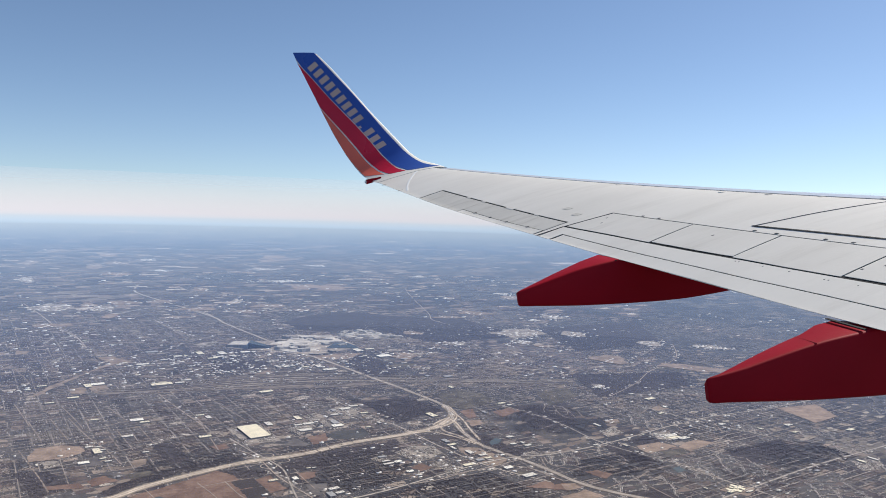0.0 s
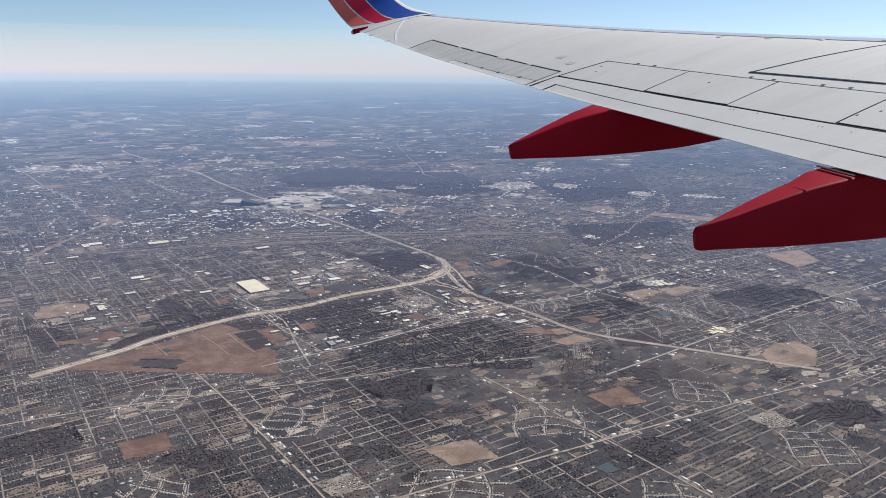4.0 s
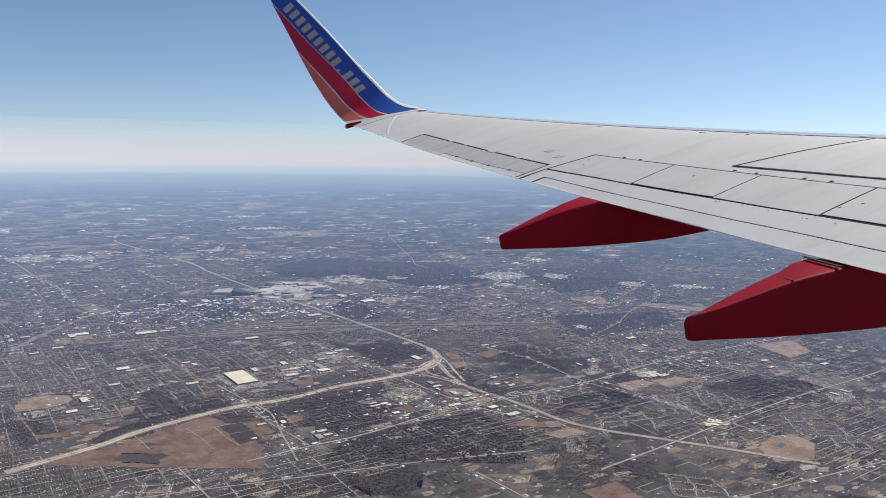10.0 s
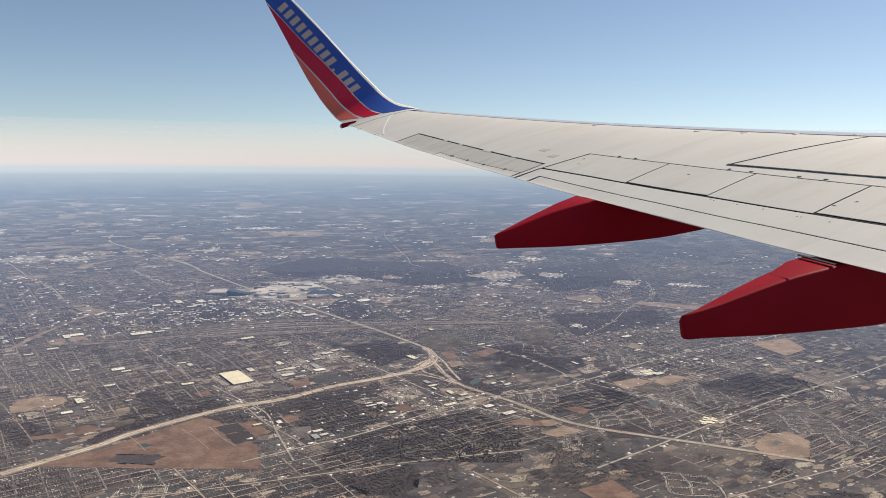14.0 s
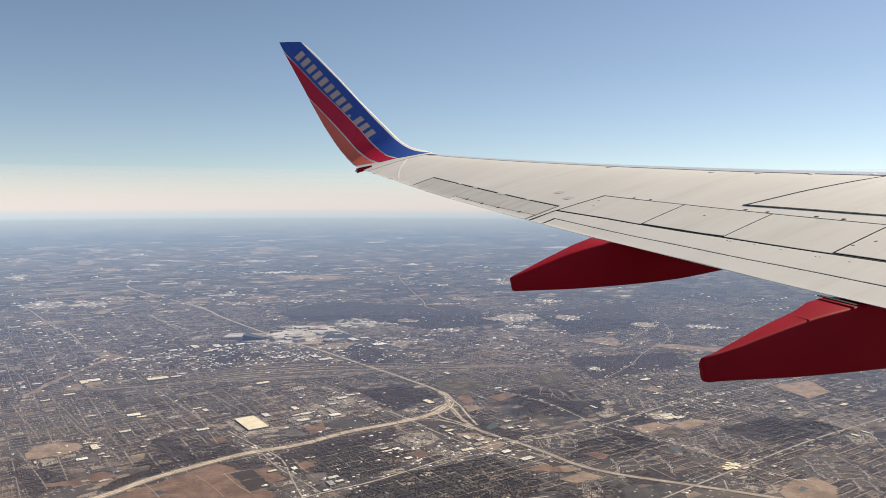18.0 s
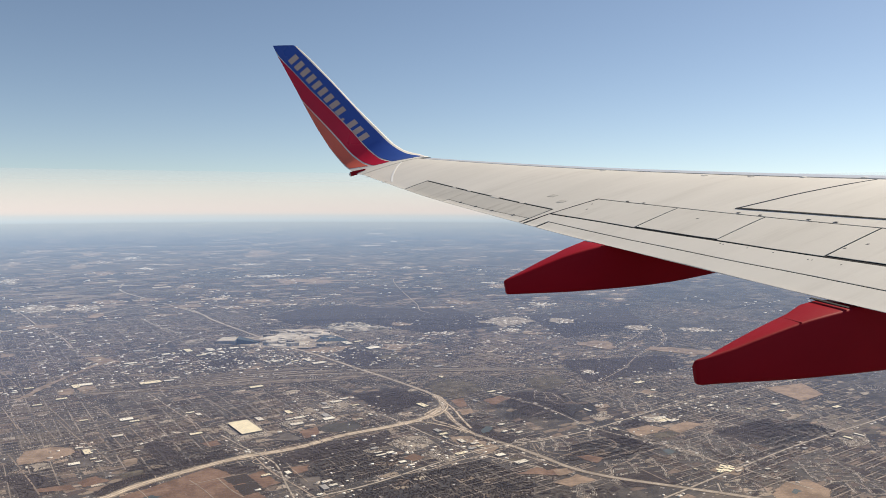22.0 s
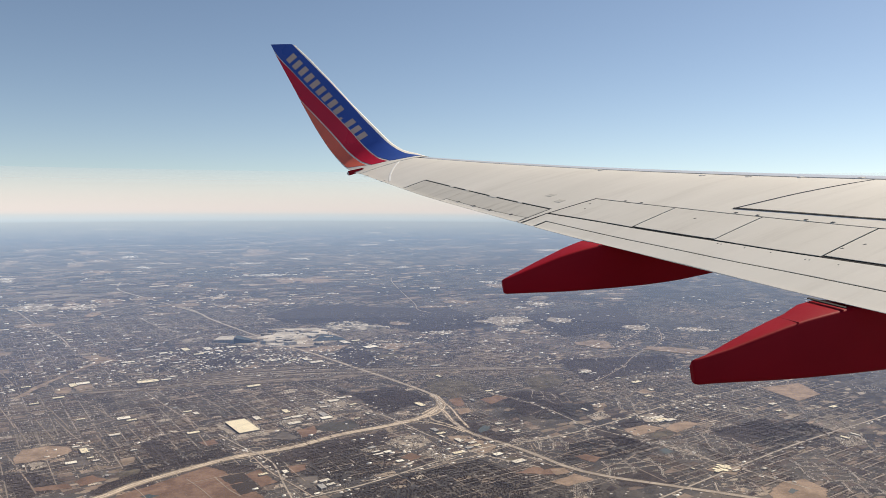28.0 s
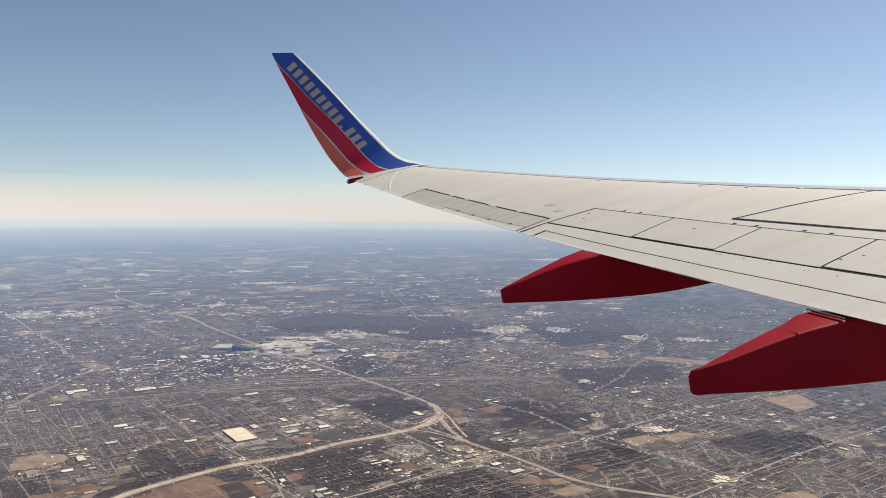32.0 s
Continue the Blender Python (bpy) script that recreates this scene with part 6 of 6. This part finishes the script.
tagged(boxes_mesh("houses", xy, sizes, turn, HOUSE), "thousands of small suburban houses in rows", "houses", kind="stuff")

# works roofs too small and many to tell apart
pts = []
for cx, cy, su, sv, count in CLUSTERS:
    m = count * 3
    pts.append(np.array([cx, cy]) + rs.normal(0, 1, (m, 1)) * su * 1.1 * U + rs.normal(0, 1, (m, 1)) * sv * 1.1 * V)
far = np.stack([rs.uniform(-0.72, 0.72, 3000), 1.0 / rs.uniform(1 / 3300.0, 1 / 640.0, 3000)], -1)
far = np.stack([np.sin(far[:, 0]) * far[:, 1], np.cos(far[:, 0]) * far[:, 1]], -1)
far = far[value_noise(far, 0.0045, 21.0) + 0.6 * value_noise(far, 0.02, 4.0) - 0.25 * far[:, 0] / np.hypot(far[:, 0], far[:, 1]) > 0.22]
for cx, cy, wide, deep, count in [(*w[:4], w[4] * 2) for w in FAR_WORKS]:
    out = np.array([cx, cy]) / math.hypot(cx, cy)
    side = np.array([out[1], -out[0]])
    pts.append(np.array([cx, cy]) + rs.normal(0, 0.5, (count, 1)) * wide * side + rs.normal(0, 0.5, (count, 1)) * deep * out)
xy = np.concatenate(pts + [far])
xy = xy[free(xy, 1.0, False)]
r = np.hypot(xy[:, 0], xy[:, 1])
grow = np.clip(r / 700, 0.8, 3.0)
sizes = np.stack([rs.uniform(1.0, 4.0, len(xy)) * grow, rs.uniform(0.7, 1.9, len(xy)) * grow, rs.uniform(0.35, 0.6, len(xy))], -1)
WORKS = many("works_roofs", ((0.0, (0.22, 0.195, 0.17)), (0.3, (0.45, 0.40, 0.345)), (0.6, (0.78, 0.72, 0.63)), (1.0, (0.88, 0.85, 0.79))), 0.6)
tagged(boxes_mesh("works_roofs", xy, sizes, np.full(len(xy), math.pi / 2 - GRID) + rs.uniform(-0.05, 0.05, len(xy)), WORKS, 0.0, (0.97, 0.95)), "scattered pale works roofs far below", "works roofs", kind="stuff")

# shops with their car parks along the main roads
shop_xy, shop_turn, lot_quads = [], [], []
for path, width in ROUTES:
    if not 0.55 < width <= 1.2:
        continue
    for i in range(2, len(path) - 2):
        if np.hypot(*path[i]) > 950 or rs.rand() > 0.42:
            continue
        d = path[i + 1] - path[i]
        d = d / (np.linalg.norm(d) + 1e-9)
        side = np.array([d[1], -d[0]]) * rs.choice([-1, 1])
        c = path[i] + d * rs.uniform(-1, 1) + side * (width / 2 + rs.uniform(1.4, 2.6))
        shop_xy.append(c)
        shop_turn.append(math.atan2(d[1], d[0]))
        a, b = rs.uniform(1.0, 2.4), rs.uniform(0.8, 1.6)
        o = c - side * 0.5
        lot_quads.append([(*(o + d * a * p + side * b * q), 0.0615 + 0.0002 * (len(lot_quads) % 9)) for p, q in ((-1, -1), (1, -1), (1, 1), (-1, 1))])
shop_xy, shop_turn = np.array(shop_xy), np.array(shop_turn)
sizes = np.stack([rs.uniform(0.8, 2.6, len(shop_xy)), rs.uniform(0.6, 1.3, len(shop_xy)), rs.uniform(0.25, 0.45, len(shop_xy))], -1)
tagged(boxes_mesh("roadside_shops", shop_xy, sizes, shop_turn, WORKS, 0.0, (0.97, 0.95)), "pale flat roofs along the main roads", "shops", kind="stuff")
LOT_TONES = many("roadside_lots", ((0.0, (0.14, 0.12, 0.105)), (0.5, (0.25, 0.215, 0.18)), (1.0, (0.42, 0.36, 0.30))))
tagged(raw_mesh("roadside_lots", np.array(lot_quads).reshape(-1, 3), np.arange(len(lot_quads) * 4).reshape(-1, 4), LOT_TONES), "worn car parks along the main roads", "car parks", kind="stuff")

# goods, lorries and parked cars in rows on the pale lots
goods = []
for poly in LOTS:
    lo_c, hi_c = uv(poly).min(0), uv(poly).max(0)
    gu, gv = np.meshgrid(np.arange(lo_c[0], hi_c[0], 0.8), np.arange(lo_c[1], hi_c[1], 1.1))
    c = np.stack([gu.ravel(), gv.ravel()], -1)
    c = c + rs.uniform(-0.12, 0.12, c.shape)
    c = c[:, :1] * U + c[:, 1:] * V
    c = c[inside(c, poly) & (value_noise(c, 0.16, 7.7) + 0.5 * rs.rand(len(c)) > 0.18)]
    goods.append(c)
goods = np.concatenate(goods)
sizes = np.stack([rs.uniform(0.25, 0.75, len(goods)), rs.uniform(0.2, 0.5, len(goods)), rs.uniform(0.12, 0.32, len(goods))], -1)
GOODS = many("stored_goods", ((0.0, (0.05, 0.048, 0.05)), (0.45, (0.14, 0.12, 0.11)), (0.75, (0.40, 0.36, 0.31)), (1.0, (0.80, 0.77, 0.70))), 0.6)
tagged(boxes_mesh("stored_goods", goods, sizes, np.full(len(goods), math.pi / 2 - GRID), GOODS, 0.08, (0.95, 0.9)), "rows of goods and parked lorries on pale lots", "goods", kind="stuff")

# strings of wagons parked on the fanned tracks
wagon_xy, wagon_turn = [], []
for k in range(64):
    i0, off = int(rs.uniform(4, len(rail_path) - 30)), rs.uniform(0, 1)
    for j in range(int(rs.uniform(6, 22))):
        i = i0 + j // 4
        if i > len(rail_path) - 3:
            break
        d = rail_path[i + 1] - rail_path[i]
        wagon_xy.append(rail_path[i] + d * (j % 4) / 4 + np.array([-0.25, 0.97]) * (-6 + FAN[i] * off))
        wagon_turn.append(math.atan2(d[1], d[0]))
wagon_xy = np.array(wagon_xy)
WAGONS = many("wagon_roofs", ((0.0, (0.05, 0.045, 0.045)), (0.4, (0.16, 0.13, 0.115)), (0.75, (0.42, 0.38, 0.33)), (1.0, (0.78, 0.74, 0.68))), 0.6)
tagged(boxes_mesh("parked_wagons", wagon_xy, np.tile(np.array([[0.9, 0.32, 0.24]]), (len(wagon_xy), 1)), np.array(wagon_turn), WAGONS, 0.12, (0.97, 0.8)), "strings of parked wagons on the fanned tracks", "wagons", kind="stuff")

# vacant tan lots and bare lawns of uneven outline
cand = np.stack([rs.uniform(-0.72, 0.72, 2600), np.sqrt(rs.uniform(250.0**2, 760.0**2, 2600))], -1)
lots = np.stack([np.sin(cand[:, 0]) * cand[:, 1], np.cos(cand[:, 0]) * cand[:, 1]], -1)
lots = lots[(value_noise(lots, 0.014, 61.0) + 0.3 * rs.rand(len(lots)) > 0.12) & free(lots, 1.5)]
reach = 1.0 / rs.uniform(1 / 3000.0, 1 / 720.0, 2200)
way = rs.uniform(-0.72, 0.72, 2200)
more = np.stack([np.sin(way) * reach, np.cos(way) * reach], -1)
more = more[(value_noise(more, 0.006, 71.0) + 0.5 * value_noise(more, 0.02, 12.0) - 0.35 * more[:, 0] / np.hypot(more[:, 0], more[:, 1]) > 0.10) & free(more, 1.5)]
lots = np.concatenate([lots, more])
around = np.arange(9) * 2 * math.pi / 9
radius = rs.uniform(1.2, 4.2, (len(lots), 1)) * np.clip(np.hypot(lots[:, :1], lots[:, 1:]) / 650, 1.0, 4.0) * rs.uniform(0.55, 1.2, (len(lots), 9))
ring = lots[:, None, :] + (np.cos(around) * radius)[..., None] * U * 1.5 + (np.sin(around) * radius)[..., None] * V * 0.8
ring = np.concatenate([ring, np.repeat((rs.uniform(0.051, 0.058, len(lots)) + np.where(np.hypot(lots[:, 0], lots[:, 1]) > 900, 0.15, 0.0))[:, None, None], 9, 1)], -1)
VACANT = many("vacant_ground", ((0.0, (0.13, 0.10, 0.085)), (0.5, (0.20, 0.158, 0.122)), (0.85, (0.30, 0.245, 0.19)), (1.0, (0.42, 0.37, 0.30))))
tagged(raw_mesh("vacant_lots", ring.reshape(-1, 3), np.arange(len(lots) * 9).reshape(-1, 9), VACANT), "tan vacant lots and bare lawns among houses", "vacant lots", kind="stuff")

# specks of far suburbs
pol = np.stack([rs.uniform(-0.72, 0.72, 30000), 1.0 / rs.uniform(1 / 1900.0, 1 / 900.0, 30000)], -1)
xy = np.stack([np.sin(pol[:, 0]) * pol[:, 1], np.cos(pol[:, 0]) * pol[:, 1]], -1)
xy = xy[value_noise(xy, 0.006, 3.3) + 0.5 * value_noise(xy, 0.025, 8.1) - 0.6 * xy[:, 0] / np.hypot(xy[:, 0], xy[:, 1]) > 0.10]
uvp = uv(xy)
xy = np.round(uvp[:, :1] / 3) * 3 * U + uvp[:, :1] * 0 + uvp[:, 1:] * V
xy = xy[free(xy, 0.8)]
sizes = np.stack([rs.uniform(0.6, 1.3, len(xy)), rs.uniform(0.5, 0.9, len(xy)), rs.uniform(0.3, 0.5, len(xy))], -1)
tagged(boxes_mesh("far_houses", xy, sizes, np.full(len(xy), math.pi / 2 - GRID), FAR_ROOF), "distant suburban roofs as pale specks", "houses", kind="stuff")

# bare winter trees between the houses and in woods
cand = np.stack([rs.uniform(-0.72, 0.72, 400000), np.concatenate([np.sqrt(rs.uniform(200.0**2, 900.0**2, 240000)), np.sqrt(rs.uniform(195.0**2, 560.0**2, 160000))])], -1)
xy = np.stack([np.sin(cand[:, 0]) * cand[:, 1], np.cos(cand[:, 0]) * cand[:, 1]], -1)
wood = value_noise(xy, 0.02, 14.0) + 0.6 * value_noise(xy, 0.07, 2.0)
for poly in WOODS:
    wood = np.maximum(wood, np.where(inside(xy, poly), 0.5, -1))
near = np.hypot(xy[:, 0], xy[:, 1]) < 700
wood = np.where(under_canopy(xy), np.maximum(wood, 0.4), wood - 0.3 * in_estate(xy))
wood = wood - 0.25 * estate(xy)
keep = ((wood > -0.05) & (near | (wood > 0.3))) | ((rs.rand(len(xy)) < 0.25) & near)
xy, wood = xy[keep], wood[keep]
uvp = uv(xy)
on_u = np.abs(uvp[:, 1] / BV - np.round(uvp[:, 1] / BV)) * BV < 0.42
on_v = np.abs(uvp[:, 0] / BU - np.round(uvp[:, 0] / BU)) * BU < 0.42
ok = free(xy, 0.6, True, False) & ~((on_u | on_v) & (dense(xy) > -0.22))
xy, wood = xy[ok], wood[ok]
size = rs.uniform(0.24, 0.50, len(xy)) * (1 + np.clip(wood, 0, 0.5)) * np.where(under_canopy(xy), 1.3, 1.0)
octa = np.array([(1, 0, 0.55), (0.2, 1, 0.6), (-1, 0.1, 0.5), (-0.1, -1, 0.62), (0, 0, 1.15), (0, 0, 0.0)])
verts = xy[:, None, :].repeat(6, 1)
jit = rs.uniform(0.55, 1.45, (len(xy), 6, 1))
verts = np.concatenate([verts + octa[None, :, :2] * size[:, None, None] * jit * 0.6, octa[None, :, 2:] * size[:, None, None] * jit * 0.55], -1)
tri = np.array([(0, 1, 4), (1, 2, 4), (2, 3, 4), (3, 0, 4), (1, 0, 5), (2, 1, 5), (3, 2, 5), (0, 3, 5)])
faces = (np.arange(len(xy))[:, None, None] * 6 + tri[None]).reshape(-1, 3)
tagged(raw_mesh("bare_trees", verts.reshape(-1, 3), faces, BARE_TREE), "brown leafless trees among the houses", "trees", kind="stuff")



# ---- haze painted on an added bowl lit by sun and sky, denser with distance ----
def veil_material(name, start, length):
    m = Nodes(name)
    sep = m.add("ShaderNodeSeparateXYZ")
    m.link(m.co.outputs["Object"], sep.inputs[0])
    x, y, z = sep.outputs[0], sep.outputs[1], sep.outputs[2]
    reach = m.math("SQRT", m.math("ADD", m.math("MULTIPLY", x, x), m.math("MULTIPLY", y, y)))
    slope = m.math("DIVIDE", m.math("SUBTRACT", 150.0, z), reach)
    # painted cover follows the length of air down to the plain on this slope
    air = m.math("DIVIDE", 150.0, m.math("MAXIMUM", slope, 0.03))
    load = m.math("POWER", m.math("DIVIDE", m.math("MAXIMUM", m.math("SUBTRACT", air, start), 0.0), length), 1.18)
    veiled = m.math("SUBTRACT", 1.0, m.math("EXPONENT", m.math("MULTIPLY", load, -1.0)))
    # cover raised further near the horizon, so haze is painted over the plain's edge
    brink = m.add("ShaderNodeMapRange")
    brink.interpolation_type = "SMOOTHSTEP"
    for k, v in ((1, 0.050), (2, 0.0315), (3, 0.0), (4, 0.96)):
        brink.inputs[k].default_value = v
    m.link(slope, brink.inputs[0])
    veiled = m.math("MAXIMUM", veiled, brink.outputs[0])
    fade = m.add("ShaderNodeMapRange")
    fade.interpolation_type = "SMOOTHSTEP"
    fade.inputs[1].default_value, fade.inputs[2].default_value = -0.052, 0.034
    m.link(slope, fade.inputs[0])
    # haze tints painted by slope: cream at the horizon, blue below it
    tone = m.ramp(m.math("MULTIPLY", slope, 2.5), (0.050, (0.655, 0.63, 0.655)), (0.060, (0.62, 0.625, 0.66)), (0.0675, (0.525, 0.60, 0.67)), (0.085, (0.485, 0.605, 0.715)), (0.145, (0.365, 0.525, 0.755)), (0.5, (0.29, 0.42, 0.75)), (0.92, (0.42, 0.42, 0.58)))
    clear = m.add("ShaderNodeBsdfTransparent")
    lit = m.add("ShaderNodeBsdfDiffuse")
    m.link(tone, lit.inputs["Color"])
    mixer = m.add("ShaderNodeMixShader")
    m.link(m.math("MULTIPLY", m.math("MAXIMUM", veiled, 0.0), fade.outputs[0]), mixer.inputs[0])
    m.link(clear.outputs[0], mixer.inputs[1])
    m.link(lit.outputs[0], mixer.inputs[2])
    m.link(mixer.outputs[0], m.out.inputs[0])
    return m.mat


# added sheet 40 to 200 m out, there only to carry the painted haze
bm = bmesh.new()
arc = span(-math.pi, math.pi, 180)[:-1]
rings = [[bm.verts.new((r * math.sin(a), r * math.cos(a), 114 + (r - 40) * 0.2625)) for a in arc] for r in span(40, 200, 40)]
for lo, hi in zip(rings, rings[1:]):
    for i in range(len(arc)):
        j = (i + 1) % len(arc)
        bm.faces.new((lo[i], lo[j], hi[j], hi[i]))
thing("painted_haze_bowl", bm, veil_material("painted_haze", 90.0, 2750.0), "added see-through bowl with pale blue haze painted on it", "haze", kind="structure").data.shade_smooth()

# vehicles on the highways, a speck each
cars, turns = [], []
for path, width in ROUTES[:3]:
    for i in range(2, len(path) - 2):
        d = path[i + 1] - path[i]
        side = np.array([d[1], -d[0]]) / (np.linalg.norm(d) + 1e-9)
        for k in (-0.33, -0.2, 0.2, 0.33):
            if rs.rand() < 0.16:
                cars.append(path[i] + d * rs.rand() + side * k * width)
                turns.append(math.atan2(d[1], d[0]))
cars, turns = np.array(cars), np.array(turns)
long = rs.choice([0.24, 0.26, 0.8], len(cars))
CARS = many("vehicle_paint", ((0.0, (0.05, 0.05, 0.055)), (0.4, (0.3, 0.3, 0.31)), (1.0, (0.8, 0.8, 0.8))), 0.4)
tagged(boxes_mesh("vehicles", cars, np.stack([long, np.full(len(cars), 0.12), np.where(long > 0.5, 0.19, 0.08)], -1), turns, CARS, 0.16, (0.8, 0.8)), "tiny cars and lorries on the highways", "vehicles", kind="stuff")
